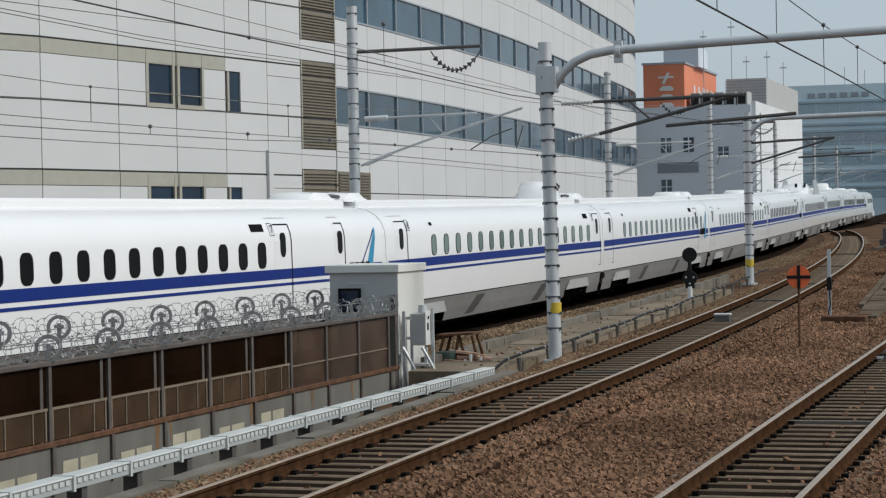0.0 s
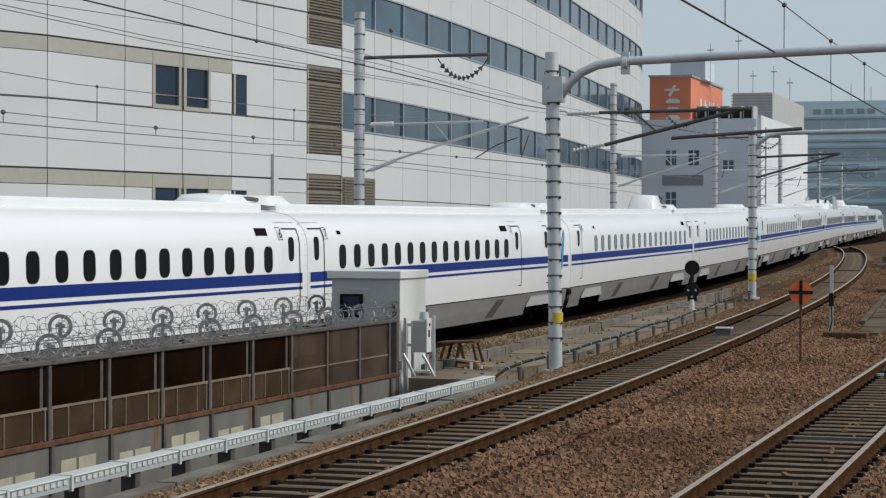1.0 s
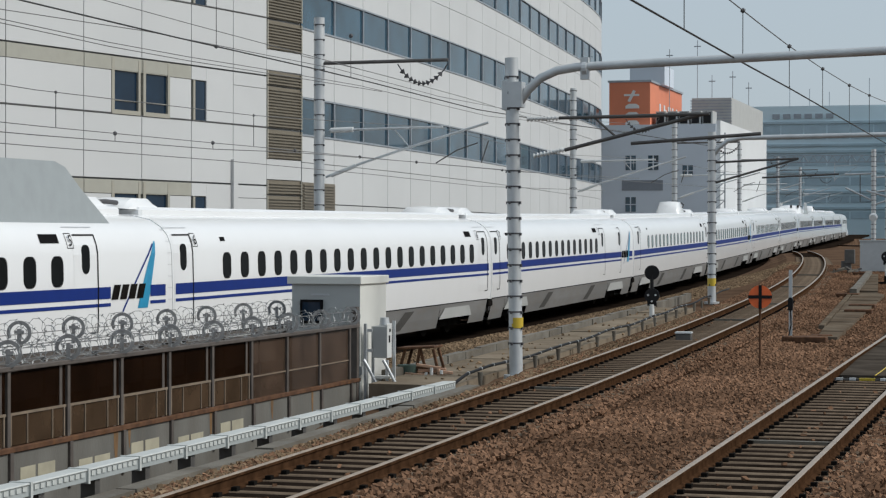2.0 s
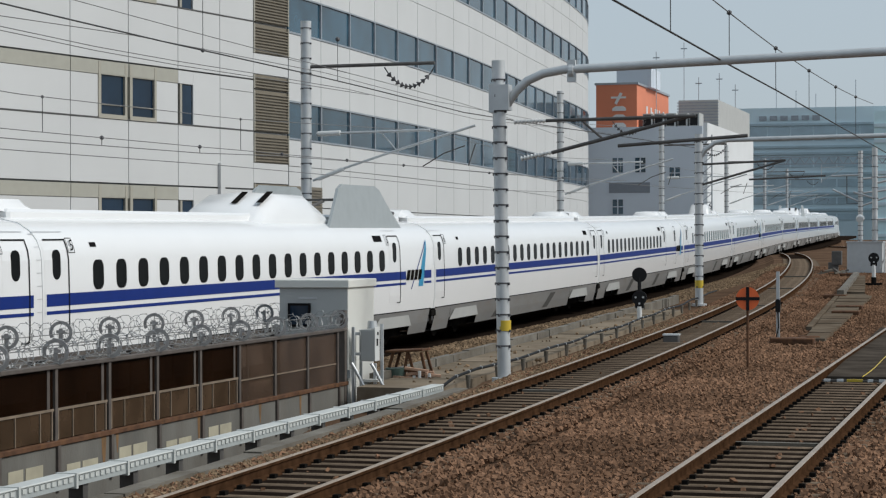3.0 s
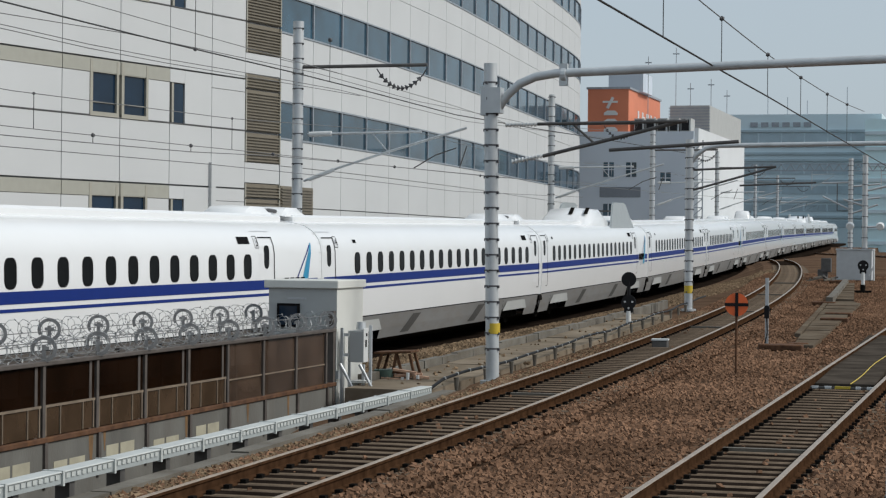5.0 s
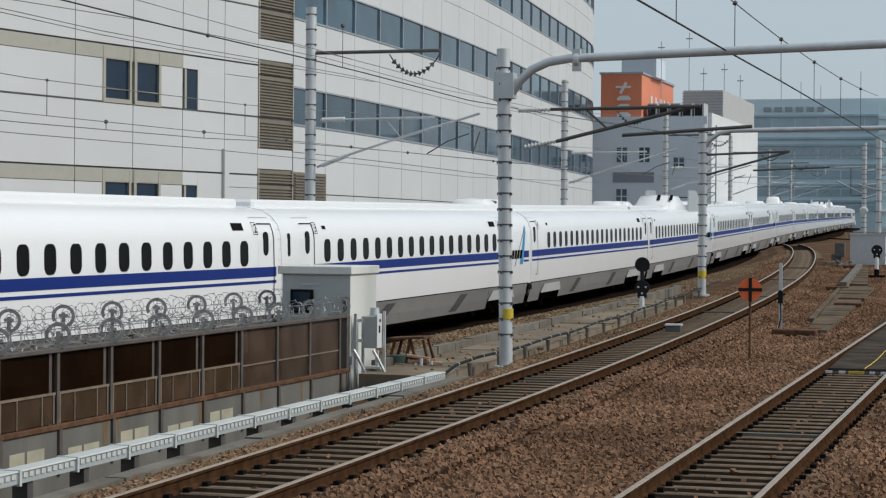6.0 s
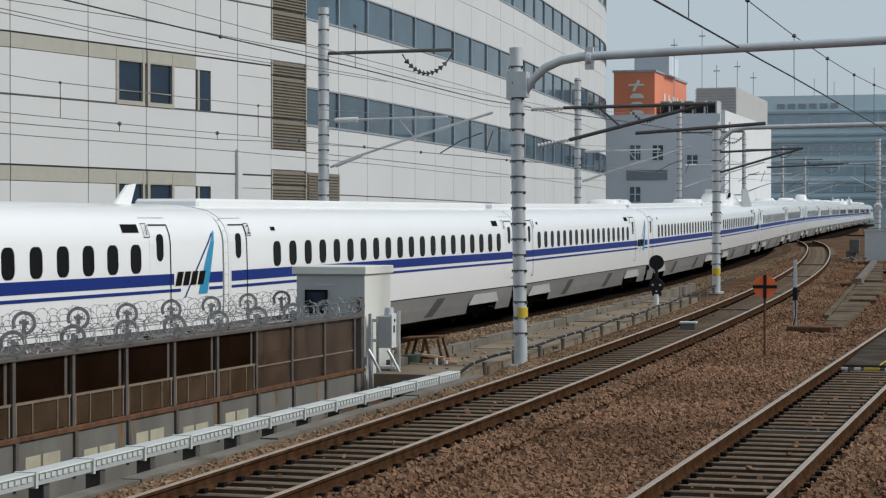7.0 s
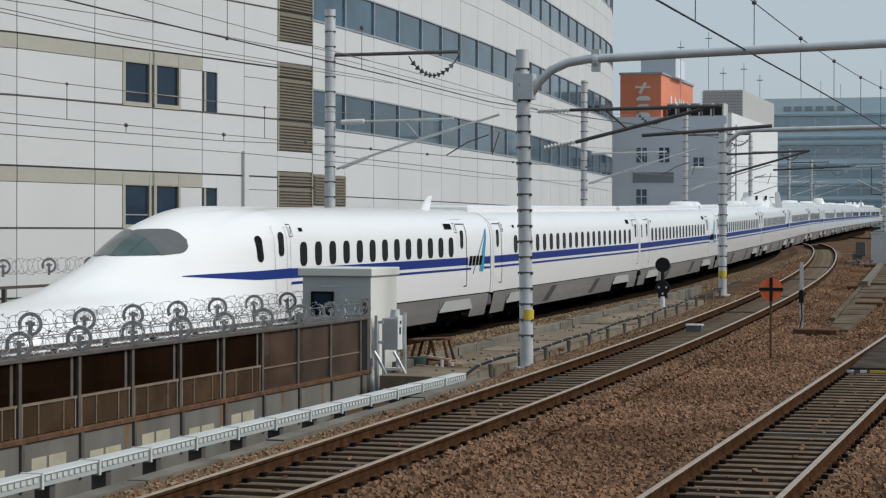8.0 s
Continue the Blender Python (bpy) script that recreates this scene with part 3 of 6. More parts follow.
def nose_r(y, th, zc=.62):
    c, s = abs(math.cos(th)), math.sin(th)
    top, lh, lw, cw = (smooth_tab(t, y) for t in (TOP, LOW_H, LOW_W, CAN_W))
    zz = max(s, 0)
    if s < 0:
        return (max(c / lw, 1e-6) ** 4 + (abs(s) / .36) ** 4) ** -.25
    r1 = ((c / lw) ** 2.6 + (zz / (lh - zc)) ** 2.6) ** (-1 / 2.6)
    r2 = ((c / cw) ** 2.1 + (zz / (top - zc)) ** 2.1) ** (-1 / 2.1)
    r = (r1 ** 10 + r2 ** 10) ** .1
    k = min(max((y - 3.2) / 4.0, 0), 1)
    k = k * k * (3 - 2 * k)
    return r + (body_r(th) - r) * k


def nose_point(y, th, lift=0.0):
    r = nose_r(y, th) + lift
    return Vector((r * math.cos(th), y, .62 + r * math.sin(th)))


def side_angle(y, z):
    lo, hi = 0.0, math.pi / 2
    for _ in range(30):
        m = (lo + hi) / 2
        if nose_point(y, m).z < z:
            lo = m
        else:
            hi = m
    return lo


def end_car():
    car = thing("end_car", "white high-speed train end car with a long duck-bill nose", "train car", group="train cars")
    bm = bmesh.new()
    a0 = -.22
    corner = [math.atan2(u - .62, a) for a, u in SECTION if u > .62]
    turn = sorted(set([round(a0 + (math.pi - 2 * a0) * i / 40, 5) for i in range(41)] + [round(c, 5) for c in corner]))
    turn = [c for i, c in enumerate(turn) if i == 0 or c - turn[i - 1] > .004]
    n = len(turn) - 1
    rings = []
    for k in range(57):
        y = -4.6 + .215 * k
        rings.append([bm.verts.new(nose_point(y, turn[i])) for i in range(n + 1)])
    for u, v in zip(rings, rings[1:]):
        for i in range(n):
            bm.faces.new((u[i], u[i + 1], v[i + 1], v[i]))
    tip = bm.verts.new((0, -4.75, .9))
    for i in range(n):
        bm.faces.new((rings[0][i + 1], rings[0][i], tip))
    part("nose", bm, M_WHITE, car, smooth=True)
    bm = bmesh.new()
    sweep(bm, UPPER, [(0, 7.4, 0, 0), (0, 16, 0, 0), (0, 24.78, 0, 0)])
    part("body", bm, M_WHITE, car, smooth=True)
    bm = bmesh.new()
    lower_body(bm, 7.2, 24.7, (21.25,))
    part("skirt", bm, M_SKIRT, car, "grey dusty skirt below the floor")
    bm = bmesh.new()
    box(bm, -1.3, -3.2, .22, 1.3, 7.3, .5)
    part("underframe", bm, M_DARK, car)
    for b in (4.2, 21.25):
        bogie(car, b)
    # wrap-round windscreen and side panes
    bm = bmesh.new()
    rows = []
    for k in range(13):
        y = 1.02 + 1.12 * k / 12
        e = side_angle(y, 2.50)
        rows.append([bm.verts.new(nose_point(y, e + (math.pi - 2 * e) * i / 24, .012)) for i in range(25)])
    for u, v in zip(rows, rows[1:]):
        for i in range(24):
            bm.faces.new((u[i], u[i + 1], v[i + 1], v[i]))
    glass = part("windscreen", bm, M_CANOPY, car, "dark green wrap-round windscreen", smooth=True)
    for sg in (1, -1):
        bm = bmesh.new()
        rows = []
        for k in range(15):
            f = k / 14
            y = 2.13 + 1.26 * f
            mid = 2.765 + .06 * f
            half = .268 * math.sqrt(max(0, 1 - max(0, (f - .55) / .45) ** 2)) + .004
            e0, e1 = side_angle(y, mid - half), side_angle(y, min(mid + half, 3.06))
            row = []
            for i in range(9):
                p = nose_point(y, e0 + (e1 - e0) * i / 8, .012)
                p.x *= sg
                row.append(bm.verts.new(p))
            rows.append(row)
        for u, v in zip(rows, rows[1:]):
            for i in range(8):
                bm.faces.new((u[i], u[i + 1], v[i + 1], v[i]))
        part("side_pane", bm, M_SIDEPANE, glass, "grey side pane behind the windscreen", smooth=True)
    for yy in (7.48, 21.05):
        bm = bmesh.new()
        for a, b, u, v in ((yy - .13, yy - .115, 2.87, 3.16), (yy + .115, yy + .13, 2.87, 3.16), (yy - .13, yy + .13, 2.87, 2.885), (yy - .13, yy + .13, 3.145, 3.16)):
            skin(bm, a, b, u, v, lift=.012)
        part("number_frame", bm, M_GASKET, car)
    for sg in (1, -1):
        bm = bmesh.new()
        rows = []
        for y in (-2.7, -2.2, -1.7, -1.2):
            e0, e1 = side_angle(y, 1.36 + (y + 2.7) * .06), side_angle(y, 1.47 + (y + 2.7) * .04)
            row = [nose_point(y, e0 + (e1 - e0) * i / 4, .008) for i in range(5)]
            rows.append([bm.verts.new((sg * p.x, p.y, p.z)) for p in row])
        for u, v in zip(rows, rows[1:]):
            for i in range(4):
                bm.faces.new((u[i], u[i + 1], v[i + 1], v[i]))
        part("headlight", bm, M_LIGHTGREY, car, "flush clear headlight cover", smooth=True)
    for y0, y1, z0, z1, nm, mt in ((6.45, 6.47, 1.3, 3.1, "door_seal", M_LIGHTGREY), (7.18, 7.20, 1.3, 3.1, "door_seal", M_LIGHTGREY), (6.45, 7.20, 3.085, 3.1, "door_seal", M_LIGHTGREY)):
        bm = bmesh.new()
        rows = []
        for k in range(13):
            z = z0 + (z1 - z0) * k / 12
            rows.append([bm.verts.new(nose_point(y, side_angle(y, z), .008)) for y in (y0, y1)])
        for u, v in zip(rows, rows[1:]):
            bm.faces.new((u[0], u[1], v[1], v[0]))
        part(nm, bm, mt, car)
    for yc, zc_, w, h in ((6.83, 2.68, .31, .56), (5.74, 2.58, .28, .60)):
        bm = bmesh.new()
        o = [bm.verts.new(nose_point(yc + a, side_angle(yc + a, zc_ + b), .022)) for a, b in rounded(w, h, .12)]
        c = bm.verts.new(nose_point(yc, side_angle(yc, zc_), .026))
        for k in range(len(o)):
            bm.faces.new((o[k], o[(k + 1) % len(o)], c)) if (o[k].co - o[(k + 1) % len(o)].co).length > 1e-5 else None
        part("cab_side_window", bm, M_GLASS, car)
    door_on(car, 21.62)
    bm = bmesh.new()
    skin(bm, 7.43, 22.27, 1.885, 2.115, lift=.008)
    skin(bm, 24.04, 24.76, 1.885, 2.115, lift=.008)
    rows = []
    for k in range(15):
        f = k / 14
        y = 2.55 + 4.90 * f
        rows.append([bm.verts.new(nose_point(y, side_angle(y, z), .012)) for z in (2.035 - .15 * min(1, f / .6), 2.05 + .065 * f)])
    for u, v in zip(rows, rows[1:]):
        bm.faces.new((u[0], v[0], v[1], u[1]))
    part("wide_stripe", bm, M_BLUE, car, "dark blue stripe running to a point on the nose")
    bm = bmesh.new()
    skin(bm, 7.45, 22.6, 1.735, 1.80, lift=.008)
    skin(bm, 24.04, 24.76, 1.735, 1.80, lift=.008)
    part("narrow_stripe", bm, M_BLUE, car)
    bm = bmesh.new()
    skin(bm, 7.6, 24.78, .965, .992, lift=.003)
    part("sill_line", bm, M_GASKET, car)
    k = 0
    while k < 13:
        w = part("window", PANE, None, car, m=on_side(8.26 + k * 1.02, 2.445))
        part("window_seal", SEAL, None, w)
        part("window", PANE, None, car, m=on_side(8.26 + k * 1.02, 2.445, -1))
        k += 1
    logo_on(car, 24.39)
    bm = bmesh.new()
    skin(bm, 20.0, 20.74, 2.97, 3.14, lift=.008)
    part("destination_display", bm, M_GASKET, car)
    bm = bmesh.new()
    skin(bm, 8.08, 8.34, 2.98, 3.07, lift=.008)
    part("seat_sign", bm, M_GASKET, car)
    figure("1", car, 7.48, 3.01, .30)
    figure("1", car, 21.05, 3.01, .30)
    bm = bmesh.new()
    o = [(22.9, 3.58), (23.5, 3.98), (23.9, 4.02), (23.65, 3.58)]
    a = [bm.verts.new((.03, y, z)) for y, z in o]
    b = [bm.verts.new((-.03, y, z)) for y, z in o]
    bm.faces.new(a)
    bm.faces.new(b[::-1])
    for i in range(4):
        bm.faces.new((a[i], a[(i + 1) % 4], b[(i + 1) % 4], b[i]))
    part("antenna_fin", bm, M_WHITE, car, "white antenna fin on the roof")
    return car


cars = [end_car()]
for k in range(2, 16):
    cars.append(middle_car(k, k % 2 == 1, k in (8, 9, 10), "panto" if k in (5, 12) else "joint" if k in (8, 13) else "plain"))
front = end_car()
front["label"] = "white high-speed train leading car far down the line"
cars.append(front)


def gap_at(t):
    """Way of the coupling behind the rear car along the line: the train gathers speed."""
    return -98.64 + 19.13 * t + .162 * t * t + table_at(DRIFT, t)


DRIFT = ((0, .01), (.5, -.01), (1, .05), (2, .12), (3.5, 0), (4, -.07), (4.5, -.16), (6, .22), (6.5, .08), (7, -.1), (7.5, -.23), (8, -.49))


def motions():
    for i, car in enumerate(cars):
        rows = []
        for k in range(17):
            t = k * .5
            s = gap_at(t) + 25 * (i - 1)
            x0, y0, h0 = TRAIN(s)
            x1, y1, h1 = TRAIN(s + 25)
            z0, z1 = rail_z(y0), rail_z(y1)
            h = math.degrees(math.atan2(x0 - x1, y1 - y0))
            climb = math.degrees(math.atan2(z1 - z0, 25))
            if i == 15:
                rows.append((t, pose(x1, y1, z1, -climb, 0, h + 180)))
            else:
                rows.append((t, pose(x0, y0, z0, climb, 0, h)))
        walk(car, rows)


def farther(ob, k):
    """Sets a thing farther off along the sight lines from the platform end, and larger by as much."""
    eye = Vector((0, 0, EYE_Z))
    ob.matrix_basis = Matrix.Translation(eye) @ Matrix.Diagonal((k, k, k, 1)) @ Matrix.Translation(-eye) @ ob.matrix_basis
    return ob

# ================= curved office building behind the line =================
PLAN = ((48.0, -33.9), (57.2, -30.1), (61.8, -29.25), (66.8, -28.25), (75.0, -26.85), (82, -26.8), (89, -26.92), (101, -27.32), (112, -27.95), (120, -28.6), (131, -29.4), (140, -30.0), (147.5, -30.7), (154, -31.9), (159, -34.0), (163, -38.0), (166, -44.0))


def plan_x(y):
    return lerp_tab(PLAN, y)


def wall_quad(bm, y0, y1, z0, z1, out=0.0, thick=.06):
    """A slab on the facade between two bay lines."""
    a, b = Vector((plan_x(y0), y0)), Vector((plan_x(y1), y1))
    n = Vector(((b - a).y, -(b - a).x)).normalized()
    c, d = a + n * out, b + n * out
    e, f = a + n * (out - thick), b + n * (out - thick)
    vs = [bm.verts.new((p.x, p.y, z)) for p in (e, f, d, c) for z in (z0, z1)]
    for q in ((6, 4, 5, 7), (0, 2, 3, 1), (1, 3, 5, 7), (6, 4, 2, 0), (2, 4, 5, 3), (0, 1, 7, 6)):
        bm.faces.new([vs[i] for i in q])


def slab(name, y0, y1, z0, z1, material, parent, out=0.0, thick=.06, label=""):
    bm = bmesh.new()
    wall_quad(bm, y0, y1, z0, z1, out, thick)
    return part(name, bm, material, parent, label)


office = thing("office_building", "large curved office building with white panels and blue window bands", "building")
bm = bmesh.new()
ys = [p[0] for p in PLAN]
loop = [(p[1] - .10, p[0]) for p in PLAN] + [(-75, 166), (-75, 48)]
lo = [bm.verts.new((x, y, -2)) for x, y in loop]
hi = [bm.verts.new((x, y, 30)) for x, y in loop]
bm.faces.new(hi)
for k in range(len(loop)):
    j = (k + 1) % len(loop)
    bm.faces.new((lo[k], lo[j], hi[j], hi[k]))
part("backing_wall", bm, M_BACKING, office)
LEFT = [48.0, 52.5, 57.2, 61.05, 64.15, 67.0, 69.7, 72.0]
TOPS = [.42 + 4 * k for k in range(8)]
J = .018
for T in TOPS:
    for k, (a, b) in enumerate(zip(LEFT, LEFT[1:])):
        a, b = a + J, b - J
        band = 1 <= k <= 4 or k == 0
        slab("wall_panel", a, b, T - 3.96, T - 1.90, M_PANEL, office)
        if band:
            slab("spandrel", a, b, T - .46, T - .02, M_BEIGE, office, out=.012)
        else:
            slab("wall_panel", a, b, T - .46, T - .02, M_PANEL, office)
        if k == 3:      # the pair of windows straddles two bays
            continue
        if k == 4:
            slab("wall_panel", 65.72, b, T - 1.84, T - .48, M_PANEL, office)
        elif k == 5:
            slab("wall_panel", 67.95, b, T - 1.84, T - .02, M_PANEL, office, out=.004)
            w = slab("window", 67.22, 67.9, T - 1.84, T - .5, M_DARKGLASS, office, out=-.04, thick=.03)
            slab("window_frame", 67.10, 67.22, T - 1.84, T - .48, M_BEIGE_FRAME, w, out=.02)
        else:
            slab("wall_panel", a, b, T - 1.84, T - .48, M_PANEL, office)
    slab("wall_panel", 61.05 + J, 62.5, T - 1.84, T - .48, M_PANEL, office)
    for a, b in ((62.5, 64.05), (64.2, 65.7)):
        w = slab("window", a + .14, b - .12, T - 1.74, T - .43, M_DARKGLASS, office, out=-.05, thick=.03)
        slab("window_frame", a, a + .14, T - 1.86, T - .05, M_BEIGE_FRAME, w, out=.03, thick=.10)
        slab("window_frame", b - .12, b, T - 1.86, T - .05, M_BEIGE_FRAME, w, out=.03, thick=.10)
        slab("window_sill", a, b, T - 1.88, T - 1.74, M_BEIGE_FRAME, w, out=.035, thick=.10)
        slab("transom", a + .14, b - .12, T - 1.44, T - 1.41, M_BEIGE_FRAME, w, out=-.01, thick=.04)
        slab("window_head", a, b, T - .43, T - .02, M_BEIGE, w, out=.02)
    # louvre column
    for z0, z1 in ((T - 3.0, T - 1.93), (T - 1.85, T - .35), (T - .30, T + .22)):
        lv = slab("louvre", 72.03, 74.5, z0, z1, M_LOUVRE, office, out=-.03, thick=.05)
        z = z0 + .04
        while z < z1 - .05:
            slab("slat", 72.06, 74.47, z, z + .045, M_LOUVRE, lv, out=.03, thick=.06)
            z += .11
        slab("louvre_frame", 72.0, 72.06, z0, z1, M_BEIGE_FRAME, lv, out=.04, thick=.08)
        slab("louvre_frame", 74.47, 74.53, z0, z1, M_BEIGE_FRAME, lv, out=.04, thick=.08)
    slab("wall_panel", 72.0, 74.5, T + .25, T + .98, M_PANEL, office)
# lower louvre beside the corner
lv = slab("louvre", 74.56, 78.0, 3.45, 4.62, M_LOUVRE, office, out=.04, thick=.05)
for k in range(10):
    slab("slat", 74.6, 77.9, 3.5 + k * .11, 3.545 + k * .11, M_LOUVRE, lv, out=.09, thick=.06)
RIGHT = [74.55] + [78.0 + 3.52 * k for k in range(24)]
for si, T in enumerate(TOPS[1:]):
    for k, (a, b) in enumerate(zip(RIGHT, RIGHT[1:])):
        if T > 5:
            w = slab("window_pane", a + .04, b - .04, T - 2.0, T - .64, M_WINGLASS, office, out=-.04, thick=.02)
            slab("mullion", b - .05, b + .05, T - 2.02, T - .62, M_MULLION, w, out=.03, thick=.08)
            slab("transom", a, b, T - 2.06, T - 1.99, M_MULLION, w, out=.03, thick=.09)
            slab("transom", a, b, T - .65, T - .59, M_MULLION, w, out=.03, thick=.09)
        slab("wall_panel", a + J, b - J, T - .58, T + .93, M_PANEL, office)
        slab("wall_panel", a + J, b - J, T + .955, T + 1.93, M_PANEL, office)
for k, (a, b) in enumerate(zip(RIGHT, RIGHT[1:])):
    slab("wall_panel", a + J, b - J, -1.5, 1.2, M_PANEL, office)
    slab("wall_panel", a + J, b - J, 1.24, 3.80, M_PANEL, office)
bm = bmesh.new()
wall_quad(bm, 69.55, 69.85, 2.5, 5.3, .12, .12)
part("downpipe_cover", bm, M_PANEL, office)
for T in TOPS:
    for a, b in zip(LEFT, LEFT[1:]):
        slab("string_course", a, b, T - 1.885, T - 1.855, M_JOINT, office, out=.02)

farther(office, 1.1)

# ================= grey building with a roof sign =================
grey = thing("grey_building", "blue-grey rendered building with an orange advertising box on its roof", "building")
Y0 = 150.0
bm = bmesh.new()
box(bm, -31.2, Y0, -2, -22.8, Y0 + 22, 10.75)
part("wall", bm, M_GREYBLD, grey)
bm = bmesh.new()
box(bm, -22.8, Y0 + .3, -2, -22.5, Y0 + 26, 11.0)
part("white_side_wall", bm, M_WHITEBLD, grey)
bm = bmesh.new()
box(bm, -30.6, Y0 + .3, 10.0, -27.6, Y0 + 14, 13.85)
ad = part("advert_box", bm, M_ORANGEBLD, grey, "orange advertising box with white shapes")
bm = bmesh.new()
box(bm, -30.7, Y0 + .25, 13.85, -27.5, Y0 + 14.1, 14.0)
part("coping", bm, M_MULLION, ad)
bm = bmesh.new()
box(bm, -29.5, Y0 + .26, 12.85, -28.4, Y0 + .30, 12.99)
part("white_wing", bm, M_WHITEBLD, ad)
bm = bmesh.new()
box(bm, -29.05, Y0 + .25, 12.4, -28.85, Y0 + .31, 13.3, Matrix.Translation((-28.95, Y0, 12.85)) @ pose(0, 0, 0, 0, 28, 0) @ Matrix.Translation((28.95, -Y0, -12.85)))
part("white_fuselage", bm, M_WHITEBLD, ad)
for z in (11.95, 11.35, 10.75):
    bm = bmesh.new()
    vs = [bm.verts.new((x, y, z + u)) for y in (Y0 + .26, Y0 + .31) for x, u in ((-29.4, 0), (-28.4, 0), (-28.4, .18), (-28.6, .34), (-29.15, .34), (-29.4, .18))]
    bm.faces.new(vs[:6])
    bm.faces.new(vs[6:][::-1])
    for k in range(6):
        bm.faces.new((vs[k], vs[k + 6], vs[(k + 1) % 6 + 6], vs[(k + 1) % 6]))
    part("white_vehicle_shape", bm, M_WHITEBLD, ad)
for k in range(5):
    y = Y0 + 4 + k * 1.8
    bm = bmesh.new()
    box(bm, -27.60, y, 11.3, -27.56, y + .5, 12.5)
    box(bm, -27.60, y + .5, 11.3 + (k % 2) * .5, -27.56, y + 1.1, 11.9 + (k % 3) * .3)
    part("lettering_bar", bm, M_WHITEBLD, ad)
bm = bmesh.new()
box(bm, -29.8, Y0 + 4, 13.9, -27.2, Y0 + 8, 15.3)
part("lift_house", bm, M_GREYBLD, grey)
bm = bmesh.new()
box(bm, -25.5, Y0 + 6, 10.7, -22.55, Y0 + 24, 13.0)
ph = part("plant_screen", bm, M_HUT, grey, "pale grey rooftop plant screen")
bm = bmesh.new()
for k in range(9):
    box(bm, -25.6, Y0 + 5.95, 11.0 + k * .22, -22.5, Y0 + 5.99, 11.08 + k * .22)
part("screen_slats", bm, M_MULLION, ph)
for k in range(5):
    x = -27.3 + k * .85
    bm = bmesh.new()
    box(bm, x, Y0 + 1, 10.75, x + .72, Y0 + 3, 11.75)
    ac = part("air_conditioner", bm, M_HUT, grey, "rooftop air-conditioning unit")
    bm = bmesh.new()
    box(bm, x + .05, Y0 + .97, 10.85, x + .60, Y0 + 1.0, 11.65)
    part("fan_grille", bm, M_BLACK, ac)
for x, z, w, h in ((-28.95, 8.0, .75, 1.05), (-27.3, 8.0, .75, 1.05), (-24.8, 7.4, .75, .8), (-28.95, 5.0, .75, 1.05)):
    bm = bmesh.new()
    box(bm, x - w / 2, Y0 - .04, z - h / 2, x + w / 2, Y0 + .05, z + h / 2)
    w_ = part("window", bm, M_WINGLASS, grey)
    bm = bmesh.new()
    box(bm, x - .04, Y0 - .07, z - h / 2, x + .04, Y0 - .035, z + h / 2)
    box(bm, x - w / 2, Y0 - .072, z - .03, x + w / 2, Y0 - .037, z + .03)
    part("window_frame", bm, M_GREYBLD, w_)
bm = bmesh.new()
box(bm, -29.6, Y0 - .03, 6.0, -26.6, Y0 + .02, 6.75)
part("faded_sign", bm, M_FADED, grey)
for x, y, h in ((-24.6, 160, 15.0), (-23.6, 164, 15.6), (-22.9, 168, 15.0), (-27.0, 155, 16.6), (-25.4, 158, 17.5)):
    bm = bmesh.new()
    tube(bm, [(x, y, 12.0), (x, y, h)], .03, 6)
    box(bm, x - .25, y - .02, h - .5, x + .25, y + .02, h - .42)
    part("antenna", bm, M_MULLION, grey)

farther(grey, 1.2)

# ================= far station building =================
far = thing("station_building", "blue-grey station building with window bands, paled for distance haze", "building")
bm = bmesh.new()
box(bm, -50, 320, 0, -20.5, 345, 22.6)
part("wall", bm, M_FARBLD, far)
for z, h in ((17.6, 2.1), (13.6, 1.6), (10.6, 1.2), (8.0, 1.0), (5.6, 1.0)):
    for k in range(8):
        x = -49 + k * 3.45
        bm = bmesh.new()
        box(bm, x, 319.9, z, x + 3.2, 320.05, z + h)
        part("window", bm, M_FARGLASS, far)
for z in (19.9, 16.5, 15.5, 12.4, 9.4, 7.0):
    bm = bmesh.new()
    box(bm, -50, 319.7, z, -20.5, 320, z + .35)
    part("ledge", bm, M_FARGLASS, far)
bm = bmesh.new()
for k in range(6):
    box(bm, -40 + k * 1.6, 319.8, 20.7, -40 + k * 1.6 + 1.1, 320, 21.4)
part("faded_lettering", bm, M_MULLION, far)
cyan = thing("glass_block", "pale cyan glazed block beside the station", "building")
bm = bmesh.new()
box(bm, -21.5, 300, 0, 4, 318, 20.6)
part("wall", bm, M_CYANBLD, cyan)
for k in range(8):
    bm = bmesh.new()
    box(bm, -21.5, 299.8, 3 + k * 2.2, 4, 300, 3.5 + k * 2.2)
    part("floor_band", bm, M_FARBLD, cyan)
for x, h in ((-38, 26), (-35, 25.5), (-32, 25), (-26, 27), (-20, 26)):
    bm = bmesh.new()
    tube(bm, [(x, 325, 22.5), (x, 325, h)], .06, 6)
    part("antenna", bm, M_MULLION, far)

farther(far, 1.5)
farther(cyan, 1.5)


